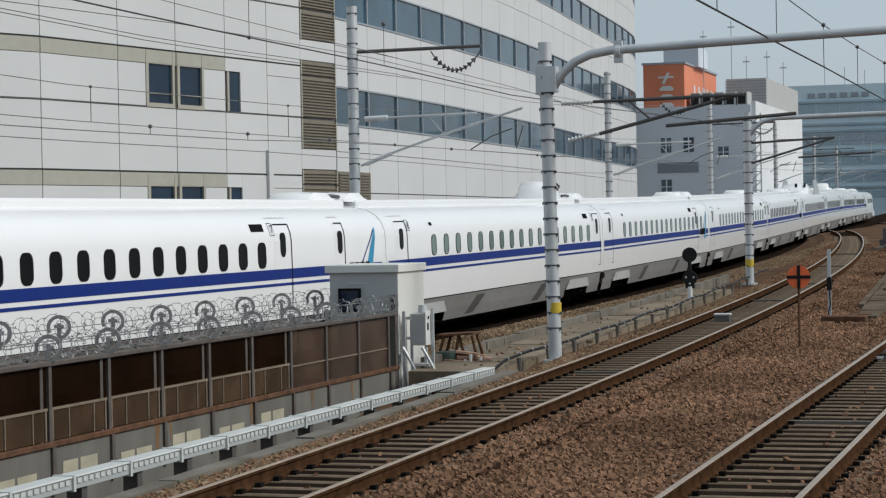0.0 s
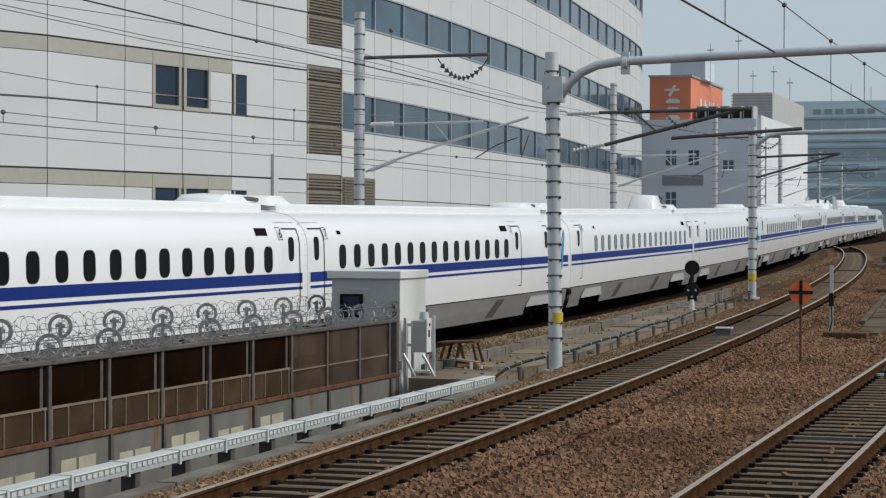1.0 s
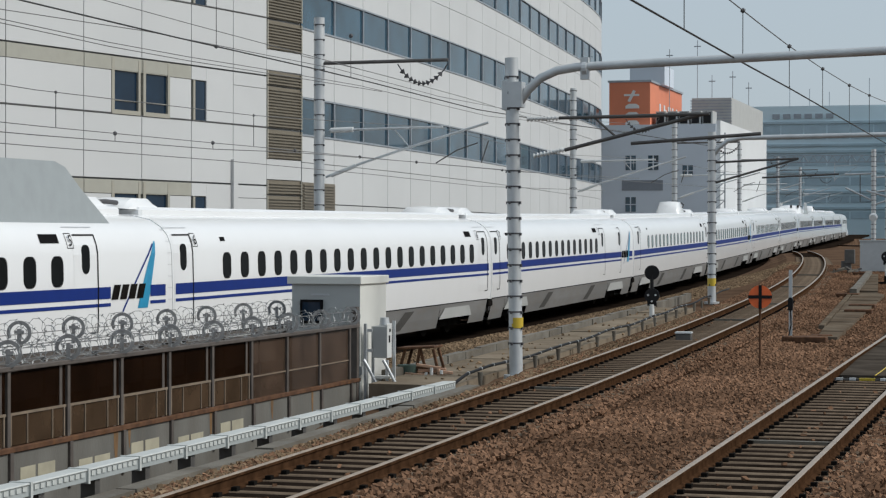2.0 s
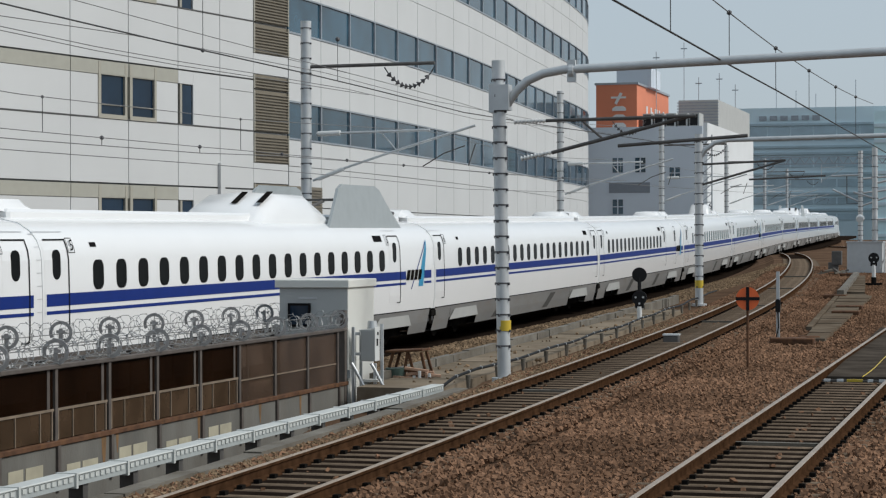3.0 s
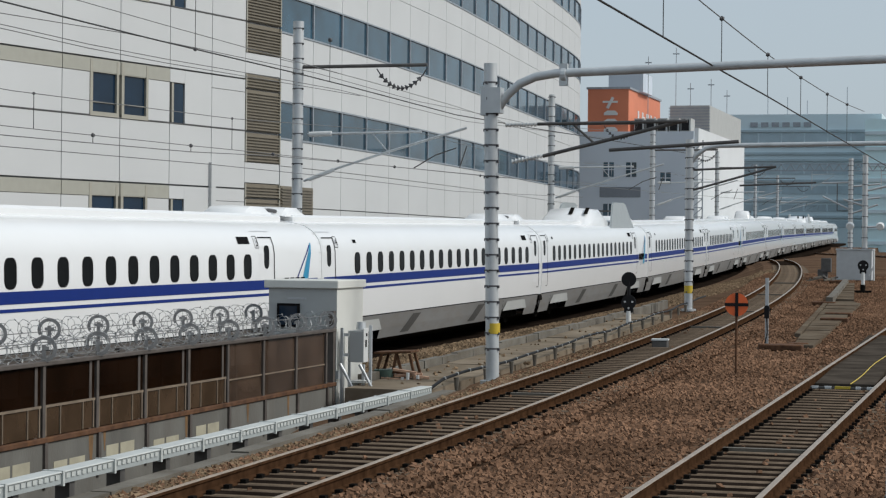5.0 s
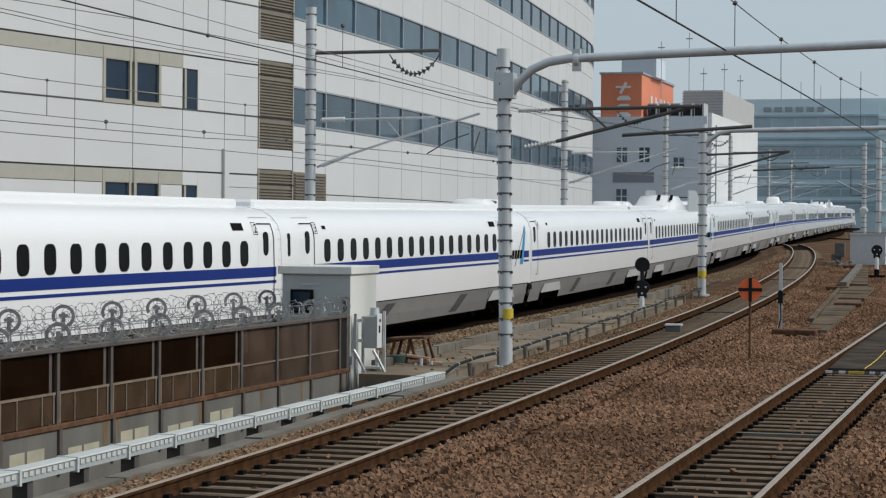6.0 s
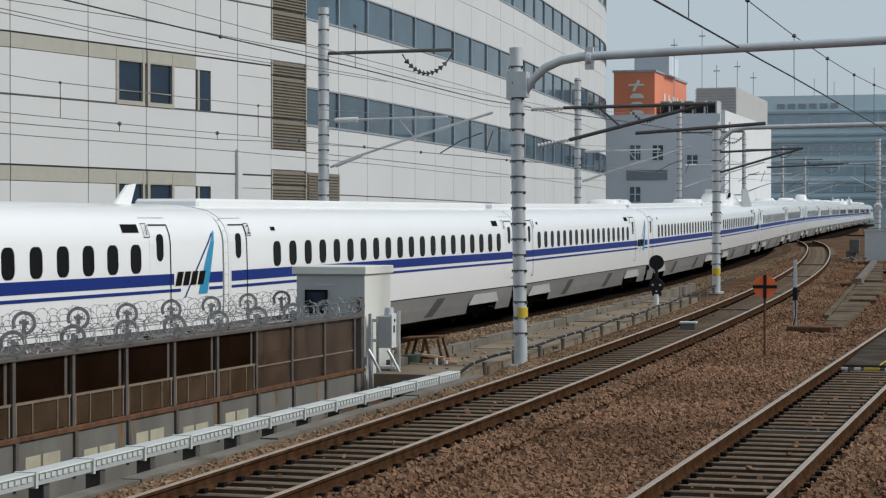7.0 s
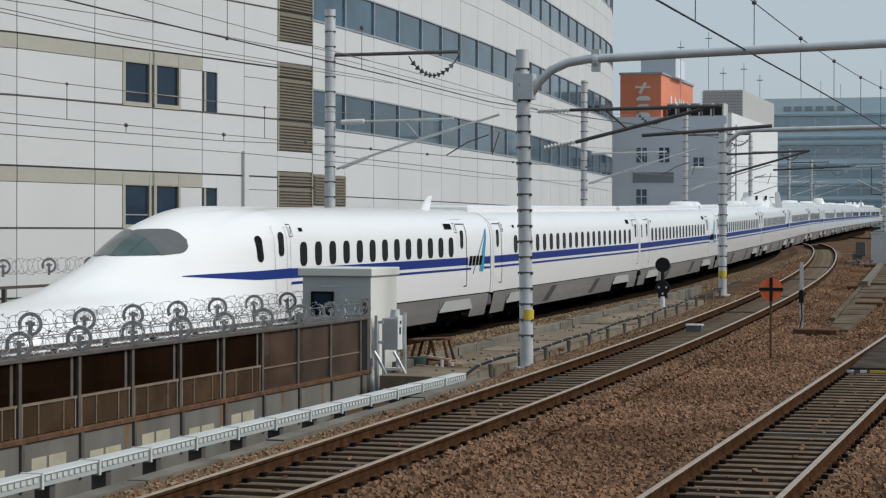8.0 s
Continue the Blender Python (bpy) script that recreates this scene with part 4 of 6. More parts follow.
# ================= catenary =================
def pole(x, y, z0, z1, r, lean=0.0, step=.27, first=.6, label="galvanised steel catenary pole with clamp bands", teeth=4):
    p = thing("catenary_pole", label, "pole", pose(x, y, z0), group="catenary poles")
    bm = bmesh.new()
    h = z1 - z0
    tube(bm, [(0, 0, 0), (lean * h, 0, h)], r, 20)
    tube(bm, [(0, 0, -.02), (0, 0, .05)], r * 1.9, 16)
    shaft = part("shaft", bm, M_STEEL, p, smooth=True)
    bm = bmesh.new()
    tube(bm, [(0, 0, -.014), (0, 0, .014)], r * 1.03, 20)
    for k in range(teeth):
        a = math.pi * (k / 2 + .9)
        box(bm, -.02, -.016, -.035, .02, .016, .012, pose(r * 1.1 * math.cos(a), r * 1.1 * math.sin(a), 0, 0, 0, math.degrees(a)))
    me = finish(bm, "clamp_band", M_BOLT)
    z = first
    while z < h - .1:
        part("clamp_band", me, None, p, m=Matrix.Translation((lean * z, 0, z)))
        z += step
    return p


def insulator(bm, a, b, r=.05, n=9):
    a, b = Vector(a), Vector(b)
    for k in range(n):
        c = a + (b - a) * (k + .2) / n
        d = a + (b - a) * (k + .75) / n
        tube(bm, [c, d], r, 10, r * .5)
    tube(bm, [a, b], r * .45, 8)


# near pole of the curve, with its bent pipe arm
P1 = Vector((-8.80, 35.25, .10))
p1 = pole(P1.x, P1.y, P1.z, 5.62, .115, -.017)
bm = bmesh.new()
arc = [Vector((-.06, 0, 4.66)), Vector((.06, 0, 4.76)), Vector((.22, 0, 4.98)), Vector((.42, 0, 5.16)), Vector((.70, 0, 5.28)), Vector((1.05, 0, 5.335)), Vector((1.3, 0, 5.345)), Vector((3.0, 0, 5.40)), Vector((9.6, 0, 5.60))]
tube(bm, arc, .075, 14)
arm = part("pipe_arm", bm, M_STEEL, p1, "bent pipe arm across the tracks", smooth=True)
bm = bmesh.new()
tube(bm, [(1.16, 0, 5.31), (1.24, 0, 5.312)], .12, 14)
box(bm, 1.13, -.05, 5.12, 1.27, .05, 5.5)
part("arm_flange", bm, M_STEEL, arm)
bm = bmesh.new()
box(bm, -.24, -.1, 4.62, -.14, .1, 5.12)
box(bm, -.15, -.14, 4.66, .12, .14, 5.1)
part("bracket", bm, M_STEEL, p1)
bm = bmesh.new()
tube(bm, [(0, 0, .86), (0, 0, 1.04)], .12, 20)
part("yellow_band", bm, M_YELLOW, p1, "yellow reflective band", smooth=True)
bm = bmesh.new()
tube(bm, [(.75, 0, 4.47), (3.35, -.1, 4.50)], .028, 8)
tube(bm, [(.85, 0, 3.92), (2.0, 0, 4.2), (3.3, 0, 4.52)], .032, 8)
tube(bm, [(1.35, 0, 4.48), (1.75, 0, 4.13)], .02, 8)
tube(bm, [(2.0, 0, 4.02), (4.2, 0, 4.16)], .03, 8)
cant = part("cantilever", bm, M_DSTEEL, p1, "dark hinged cantilever")
bm = bmesh.new()
insulator(bm, (.18, 0, 4.46), (.75, 0, 4.47))
part("insulator", bm, M_CERAMIC, cant, "white ribbed insulator", smooth=True)
bm = bmesh.new()
insulator(bm, (.30, 0, 3.82), (.85, 0, 3.93))
part("insulator", bm, M_CERAMIC, cant, "white ribbed insulator", smooth=True)

P2 = Vector((-10.30, 67.0, .45))
p2 = pole(P2.x, P2.y, P2.z, 5.92, .13, 0, .33)
bm = bmesh.new()
tube(bm, [(0, 0, 4.65), (.2, 0, 4.95), (.5, 0, 5.18), (.95, 0, 5.27), (6.6, 0, 5.34), (9.5, 0, 5.36)], .075, 12)
part("pipe_arm", bm, M_STEEL, p2, "bent pipe arm across the tracks", smooth=True)
bm = bmesh.new()
tube(bm, [(.1, 0, 4.5), (2.75, 0, 4.6)], .035, 8)
tube(bm, [(.1, 0, 3.85), (2.75, 0, 4.6)], .035, 8)
tube(bm, [(1.6, 0, 4.0), (4.0, 0, 4.1)], .03, 8)
part("cantilever", bm, M_DSTEEL, p2)
bm = bmesh.new()
tube(bm, [(0, 0, .55), (0, 0, .8)], .135, 20)
part("yellow_band", bm, M_YELLOW, p2, "yellow reflective band", smooth=True)

# pole on the platform end
pr = pole(-.245, 5.95, .75, 6.5, .115, 0, .263, .52, "light grey steel pole with clamp bands on the platform", 0)

# high-speed line poles behind the train
for x, y, z1, r, a in ((-19.6, 55.7, 8.68, .15, 1), (-19.7, 89.0, 9.0, .14, 1), (-20.6, 120, 9.3, .15, 1), (-22.5, 160, 9.8, .15, 1), (-24.5, 200, 10.3, .15, 0), (-28, 250, 11, .16, 0)):
    p = pole(x, y, -1.5, z1, r, 0, .42, 2.0)
    h = z1 + 1.5
    bm = bmesh.new()
    tube(bm, [(0, 0, h - 1.28), (3.75, 0, h - 1.26)], .05, 8)
    am = part("top_arm", bm, M_DSTEEL, p, "dark horizontal arm")
    bm = bmesh.new()
    sag = [(2.3 + 1.45 * k / 12, 0, h - 1.35 - .55 * math.sin(math.pi * k / 12) ** .8) for k in range(13)]
    for u, v in zip(sag[1:-1], sag[2:-1]):
        w = [u[i] + (v[i] - u[i]) * .5 for i in range(3)]
        tube(bm, [u, w], .085, 8, .03)
    tube(bm, sag, .018, 6)
    part("insulator_string", bm, M_BOLT, am, "dark sagging insulator string")
    bm = bmesh.new()
    tube(bm, [(.3, 0, h - 3.16), (3.6, 0, h - 3.1)], .035, 8)
    tube(bm, [(.2, 0, h - 4.46), (1.2, 0, h - 4.1), (2.65, 0, h - 3.65), (4.9, 0, h - 3.0)], .035, 8)
    tube(bm, [(2.2, 0, h - 3.15), (2.65, 0, h - 3.65), (2.65, 0, h - 3.12)], .02, 6)
    ct = part("cantilever", bm, M_STEEL, p, "pale steel cantilever")
    bm = bmesh.new()
    tube(bm, [(.35, 0, h - 3.16), (1.0, 0, h - 3.14)], .075, 10)
    part("insulator", bm, M_CERAMIC, ct, smooth=True)
    bm = bmesh.new()
    tube(bm, [(.35, 0, h - 4.42), (1.1, 0, h - 4.14)], .06, 10)
    part("insulator", bm, M_CERAMIC, ct, smooth=True)
    bm = bmesh.new()
    tube(bm, [(4.6, 0, h - 3.55), (4.0, 0, h - 3.75), (3.4, 0, h - 4.1)], .018, 6)
    tube(bm, [(4.9, 0, h - 3.5), (4.7, 0, h - 4.1)], .018, 6)
    part("steady_arm", bm, M_DSTEEL, ct)
    farther(p, 1.1)


# far poles and a lattice beam over the station throat
def lattice(x0, x1, y, z, d):
    g = thing("lattice_gantry", "grey lattice gantry over the far tracks", "gantry", group="gantries")
    for x in (x0, x1):
        bm = bmesh.new()
        tube(bm, [(x, y, gz(y) - 1), (x, y, z + 1.6)], .16, 10)
        part("post", bm, M_STEEL, g, smooth=True)
    bm = bmesh.new()
    for u in (0, d):
        box(bm, x0, y - .06, z + u, x1, y + .06, z + u + .1)
    k = x0
    while k < x1 - d:
        for a, b in (((k, y, z), (k + d * .7, y, z + d)), ((k + d * .7, y, z + d), (k + d * 1.4, y, z))):
            tube(bm, [a, b], .06, 6)
        k += d * 1.4
    part("beam", bm, M_MULLION, g, "grey lattice beam")
    for k in range(3):
        bm = bmesh.new()
        x = x0 + (x1 - x0) * (k + .5) / 3
        tube(bm, [(x, y, z), (x, y, z - 2.2)], .05, 6)
        tube(bm, [(x, y, z - .4), (x + 2.6, y, z - .3)], .04, 6)
        tube(bm, [(x, y, z - 2.0), (x + 2.6, y, z - .5)], .04, 6)
        part("drop_arm", bm, M_STEEL, g)


lattice(-36.0, -12.0, 250, 11.5, .8)
bm = bmesh.new()
lp = thing("lattice_mast", "slender lattice mast beside the high-speed line", "mast", pose(-21.0, 140, 0))
for x in (-.35, .35):
    tube(bm, [(x, 0, 0), (x, 0, 9.6)], .05, 6)
for k in range(12):
    tube(bm, [(-.35, 0, 2 + k * .62), (.35, 0, 2.6 + k * .62)], .03, 6)
    tube(bm, [(-.35, 0, 2 + k * .62), (.35, 0, 2 + k * .62)], .03, 6)
part("frame", bm, M_MULLION, lp)
farther(lp, 1.15)


def wire(name, label, pts, r=.012, balls=(), droppers=()):
    w = thing(name, label, "wire", group="overhead wires")
    bm = bmesh.new()
    tube(bm, pts, r, 5)
    part("strand", bm, M_WIRE if r > .0115 else M_THINWIRE, w)
    return w


def span(x0, x1, y0, y1, z0, z1, sag, n=10):
    return [(x0 + (x1 - x0) * k / n, y0 + (y1 - y0) * k / n, z0 + (z1 - z0) * k / n - sag * 4 * (k / n) * (1 - k / n)) for k in range(n + 1)]


def dropper_set(parent, pairs, knob=.0):
    for a, b in pairs:
        bm = bmesh.new()
        tube(bm, [a, b], .008, 5)
        part("dropper", bm, M_WIRE, parent)
        if knob:
            bm = bmesh.new()
            bmesh.ops.create_icosphere(bm, subdivisions=1, radius=knob, matrix=Matrix.Translation(b))
            part("dropper_clamp", bm, M_BOLT, parent)


# over the nearer line: contact wire and messenger with its droppers
def knots(x, *yz):
    """Points of a wire that hangs in one upright plane."""
    return [(x, y, z) for y, z in yz]


def wire_z(pts, y):
    return table_at([(p[1], p[2]) for p in pts], y)


cw = knots(-5.05, (6, 5.47), (25.2, 5.51), (36.3, 5.536), (43.4, 5.57), (56.7, 5.592), (77, 5.628), (95, 5.7))
mw = knots(-5.05, (6, 7.3), (20, 6.72), (28, 6.52), (34.2, 6.446), (39, 6.425), (43, 6.42), (49.7, 6.475), (56.6, 6.58), (63.1, 6.741), (70, 6.97))
wire("contact_wire", "dark contact wire over the track", cw, .016)
m1 = wire("messenger_wire", "dark messenger wire with droppers", mw, .011)
dropper_set(m1, [((-5.05, y, wire_z(cw, y)), (-5.05, y, wire_z(mw, y))) for y in (30.2, 36.3, 43.1, 49.7, 56.6, 63.1)], .05)
wire("contact_wire", "dark contact wire over the track", span(-1.2, -2.2, 20, 90, 5.6, 6.4, 0), .012)

# over the high-speed line, in the upright plane of the arms' ends
HX = -18.5
feed = knots(HX, (20, 7.02), (36.3, 6.955), (43, 6.935), (52.4, 6.955), (57.2, 6.94), (68.6, 6.86), (80, 7.05), (97, 7.4), (130, 8.0))
up1 = knots(HX, (20, 6.2), (36.3, 6.75), (41.5, 6.92), (48.3, 7.01), (54, 7.09), (64, 7.0), (80, 7.2), (98, 7.9))
mid1 = knots(HX, (20, 6.55), (36.3, 6.525), (39.6, 6.515), (43.7, 6.563), (49, 6.668), (56, 6.78), (70, 6.72), (98, 7.5))
mid2 = knots(HX, (20, 6.5), (36.3, 6.45), (39.6, 6.433), (43.7, 6.475), (50, 6.60), (58, 6.75))
mess = knots(HX, (20, 5.45), (36.3, 5.317), (43, 5.41), (47.8, 5.48), (52.4, 5.63), (64.2, 6.01), (78, 5.75), (98, 6.3), (130, 6.6), (165, 7.6))
lowm = knots(HX, (20, 4.6), (36.3, 4.635), (45.2, 4.70), (47.9, 4.728), (58, 4.80), (75, 4.95), (98, 5.35))
cont = knots(HX, (20, 4.36), (36.3, 4.46), (45.2, 4.557), (50.6, 4.70), (61.5, 4.836), (68.7, 4.908), (98, 5.2), (130, 5.6), (165, 6.1))
back_w = knots(HX, (20, 4.2), (36.3, 4.246), (46.4, 4.317), (57.3, 4.329), (68.7, 4.278), (90, 4.6))
top_w = knots(HX, (20, 7.4), (36.3, 7.38), (44, 7.31), (56, 7.24))
wf = wire("feeder_wire", "dark feeder cable hung under the arms", feed, .018)
dropper_set(wf, [((HX, y, wire_z(feed, y) + 1.3), (HX, y, wire_z(feed, y))) for y in (45.4,)], .055)
dropper_set(wf, [((HX, y, wire_z(feed, y)), (HX, y, wire_z(feed, y) + 1.15)) for y in (55.2,)], .07)
for pts, label in ((up1, "thin upper wire along the arms"), (mid1, "thin feeder wire beside the arms"), (mid2, "thin feeder wire beside the arms"), (back_w, "thin return wire behind the train"), (top_w, "thin upper wire along the arms")):
    wire("feeder_wire", label, pts, .0095)
wm = wire("messenger_wire", "thin messenger wire of the high-speed line", mess, .009)
dropper_set(wm, [((HX, y, wire_z(lowm, y)), (HX, y, wire_z(mess, y))) for y in (37.2, 47.8)], .035)
wl = wire("messenger_wire", "thin auxiliary wire of the high-speed line", lowm, .009)
dropper_set(wl, [((HX, y, wire_z(cont, y)), (HX, y, wire_z(lowm, y))) for y in (33.5, 39.9, 45.2, 50.7, 56, 61.5, 72, 84)], .05)
wire("contact_wire", "thin contact wire of the high-speed line", cont, .0105)

# mast of the conventional lines far off, with tubular brackets
mast = pole(-9.35, 120, 1.4, 7.55, .13, label="grey catenary pole of the far points with two brackets")
bm = bmesh.new()
for a, b, q in (((-.1, 0, 4.55), (1.6, 0, 4.70), .05), ((-.1, 0, 3.75), (1.6, 0, 3.95), .05), ((-.1, 0, 3.0), (1.5, 0, 3.55), .05), ((.1, 0, 4.80), (-1.6, 0, 4.75), .05), ((.1, 0, 3.2), (-1.55, 0, 4.0), .05)):
    tube(bm, [a, b], q, 8)
part("bracket", bm, M_STEEL, mast, "pale tubular bracket arms")
bm = bmesh.new()
tube(bm, [(-.75, 0, 4.8), (-.75, 0, 3.2), (.0, 0, 3.2)], .03, 6)
part("hanger", bm, M_DSTEEL, mast)
# ================= parapet, fences and razor wire =================
FX = -11.2
fence = thing("screen_fence", "rusty steel fence with brown see-through screens on a concrete parapet", "fence")
POSTS = [12.3 + 1.5 * k for k in range(15)]
bm = bmesh.new()
box(bm, FX - .12, 8, -1.2, FX + .04, 33.75, .10)
part("parapet", bm, M_STAIN, fence, "stained grey concrete parapet panels", bevel=.01)
for y in POSTS:
    bm = bmesh.new()
    box(bm, FX + .04, y - .04, -.45, FX + .075, y + .04, .09)
    part("parapet_rib", bm, M_POST, fence)
    if y < 28:
        for a, b in ((.25, .62), (.68, 1.12)):
            bm = bmesh.new()
            box(bm, FX + .04, y + a, -.33, FX + .046, y + b, -.13 + .03 * ((int(y * 7) % 3) - 1))
            part("pale_patch", bm, M_PALE, fence)
for y, h, w in ((13.1, .5, .05), (16.62, .42, .04), (19.3, .5, .06), (24.1, .45, .07), (24.5, .25, .04), (27.2, .5, .05), (29.6, .3, .06), (31.4, .45, .05)):
    bm = bmesh.new()
    vs = [bm.verts.new((FX + .043, y + u, v)) for u, v in ((-w, .085), (w, .085), (w * .7, .085 - h * .5), (w * .3, .085 - h), (-w * .2, .085 - h * .9), (-w * .8, .085 - h * .4))]
    bm.faces.new(vs)
    part("rust_streak", bm, M_STREAK, fence, "rust run down the parapet")
for y in POSTS:
    bm = bmesh.new()
    box(bm, FX - .03, y - .035, .10, FX + .04, y + .035, 1.03)
    part("post", bm, M_POST, fence, bevel=.006)
bm = bmesh.new()
box(bm, FX - .04, 10, 1.0, FX + .06, 33.75, 1.055)
part("top_rail", bm, M_POST, fence, bevel=.008)
bm = bmesh.new()
box(bm, FX - .05, 10, .085, FX + .07, 33.75, .15)
part("bottom_rail", bm, M_RUST, fence, "rusted bottom rail", bevel=.008)
for a, b in zip(POSTS, POSTS[1:]):
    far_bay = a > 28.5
    drop = .055 * (int(a * 2) % 3) if not far_bay else 0
    bm = bmesh.new()
    o = ((a + .04, .15), (b - .04, .15), (b - .04, 1.0 - .3 * drop), (a + .04, .99 - 1.2 * drop))
    f0 = [bm.verts.new((FX + .004, u, v)) for u, v in o]
    f1 = [bm.verts.new((FX - .004, u, v)) for u, v in o]
    bm.faces.new(f0)
    bm.faces.new(f1[::-1])
    for k in range(4):
        bm.faces.new((f0[k], f1[k], f1[(k + 1) % 4], f0[(k + 1) % 4]))
    # far bays take a paler screen that lets more through
    part("screen", bm, M_PALESCREEN if far_bay else M_SCREEN, fence, "paler, more see-through brown screen" if far_bay else "dark brown tinted screen")
    if far_bay:
        bm = bmesh.new()
        box(bm, FX + .006, a + .04, .46, FX + .02, b - .04, .48)
        part("screen_rail", bm, M_TAN, fence)
        continue
    bm = bmesh.new()
    box(bm, FX + .006, a + .05, .16, FX + .014, b - .10, .50)
    lp_ = part("lower_panel", bm, M_SCREEN_BACK, fence, "brown mesh lower panel")
    for u, v, w, h in ((a + .05, b - .06, .50, .53), (a + .05, a + .075, .16, .5), (a + .45, a + .47, .16, .5), (b - .42, b - .40, .16, .5), (b - .12, b - .09, .16, .5)):
        bm = bmesh.new()
        box(bm, FX + .012, u, w, FX + .03, v, h)
        part("panel_bar", bm, M_TAN, lp_)
    bm = bmesh.new()
    box(bm, FX - .02, b - .20, .12, FX + .012, b - .13, 1.0)
    part("inner_post", bm, M_POST, fence)
bm = bmesh.new()
box(bm, FX - .05, 33.6, -.5, FX + .05, 33.72, 1.35)
part("end_post", bm, M_POST, fence)

BX = -12.7
back = thing("mesh_fence", "brown wire-mesh fence behind the screens", "fence")
for k in range(14):
    y = 14.2 + 1.57 * k
    bm = bmesh.new()
    box(bm, BX - .04, y - .04, -1.2, BX + .04, y + .04, .95)
    part("post", bm, M_POST, back)
bm = bmesh.new()
box(bm, BX - .03, 12, .93, BX + .03, 36.2, .99)
part("top_rail", bm, M_POST, back)
bm = bmesh.new()
box(bm, BX - .012, 12, .42, BX + .012, 36.2, .90)
part("kick_plate", bm, M_POST, back, "dull brown-grey steel sheet")


def ring_mesh(r=.135, w=.045, t=.05):
    bm = bmesh.new()
    n = 18
    prof = ((r - w / 2, -t / 2), (r + w / 2, -t / 2), (r + w / 2, t / 2), (r - w / 2, t / 2))
    rows = []
    for k in range(n + 1):
        a = radians(-60) + radians(300) * k / n
        rows.append([bm.verts.new((q * math.cos(a), d, q * math.sin(a))) for q, d in prof])
    for u, v in zip(rows, rows[1:]):
        for i in range(4):
            bm.faces.new((u[i], u[(i + 1) % 4], v[(i + 1) % 4], v[i]))
    bm.faces.new(rows[0])
    bm.faces.new(rows[-1][::-1])
    bmesh.ops.rotate(bm, verts=bm.verts, cent=(0, 0, 0), matrix=Matrix.Rotation(radians(30), 3, "Y"))
    return finish(bm, "ring", M_RING)


RING = ring_mesh()
bm = bmesh.new()
box(bm, -.025, -.03, -.20, .025, .03, .05)
box(bm, -.06, -.035, -.01, .06, .035, .03)
STEM = finish(bm, "stem", M_RING)
for x, z, ys_ in ((FX + .02, 1.20, [21.3 + 1.51 * k for k in range(-5, 9)]), (BX, 1.28, [24.5 + 1.57 * k for k in range(-6, 8)])):
    for y in ys_:
        rb = thing("ring_bracket", "grey ring bracket that holds razor wire on the fence", "bracket", pose(x, y, z, 0, 0, 22), group="razor wire brackets")
        part("ring", RING, None, rb)
        part("stem", STEM, None, rb)


def razor(x, y0, y1, z, r, pitch, seed, zfun=None):
    """A coil of razor wire: a wavering helix with barbs."""
    rnd = random.Random(seed)
    w = thing("razor_wire", "galvanised razor wire coil along the fence top", "razor wire", group="razor wire coils")
    bm = bmesh.new()
    n = int((y1 - y0) / pitch * 10)
    pts, wob = [], 0
    for k in range(n):
        a = 2 * math.pi * k / 10
        rr = r * (1 + .12 * math.sin(k * .37) + rnd.uniform(-.08, .08))
        pts.append((x + rr * math.cos(a), y0 + (y1 - y0) * k / n + .05 * math.sin(a * .5), z + rr * math.sin(a)))
    tube(bm, pts, .0038, 4, cap=False)
    part("coil", bm, M_RAZOR, w)
    bm = bmesh.new()
    for k in range(0, n, 2):
        p = Vector(pts[k])
        d = Vector((rnd.uniform(-1, 1), rnd.uniform(-1, 1), rnd.uniform(-1, 1))).normalized() * .028
        e = d.orthogonal().normalized() * .010
        q = [bm.verts.new(p + v) for v in (-d, e, d, -e)]
        bm.faces.new(q)
    part("barb", bm, M_RAZOR, w)["kind"] = "stuff"
    return w


razor(FX + .02, 13.5, 33.4, 1.22, .135, .30, 3)
razor(FX - .1, 13.5, 33.4, 1.16, .12, .38, 4)
razor(BX, 15.0, 36.0, 1.29, .15, .32, 5)
razor(BX - .1, 15.0, 36.0, 1.20, .14, .40, 6)
for x, z in ((FX + .02, 1.12), (FX + .02, 1.28), (BX, 1.08), (BX, 1.26)):
    wire("fence_wire", "taut line wire along the fence top", [(x, 13, z), (x, 33.5, z)], .006)

# far-side fence of the high-speed line
FFX = -20.3
ff = thing("far_fence", "grey mesh fence with razor wire beyond the train", "fence")
for k in range(12):
    bm = bmesh.new()
    box(bm, FFX - .04, 28 + k * 2.0, -1.7, FFX + .04, 28.08 + k * 2.0, 1.35)
    part("post", bm, M_POST, ff)
    rb = farther(thing("ring_bracket", "grey ring bracket that holds razor wire on the far fence", "bracket", pose(FFX, 28 + k * 2.0, 1.75, 0, 0, 22), group="razor wire brackets"), 1.1)
    part("ring", RING, None, rb)
    part("stem", STEM, None, rb)
bm = bmesh.new()
for z in (-.6, .3, 1.3):
    box(bm, FFX - .03, 26, z, FFX + .03, 52, z + .06)
part("rail", bm, M_POST, ff)
farther(ff, 1.1)
bm = bmesh.new()
box(bm, FFX - .3, 20, -2.2, FFX - .06, 112, 1.0)
farther(tagged(part("parapet_wall", bm, M_CONC), "grey concrete parapet wall beyond the high-speed line", "wall", kind="structure"), 1.1)
farther(razor(FFX, 26, 52, 1.75, .16, .24, 9), 1.1)

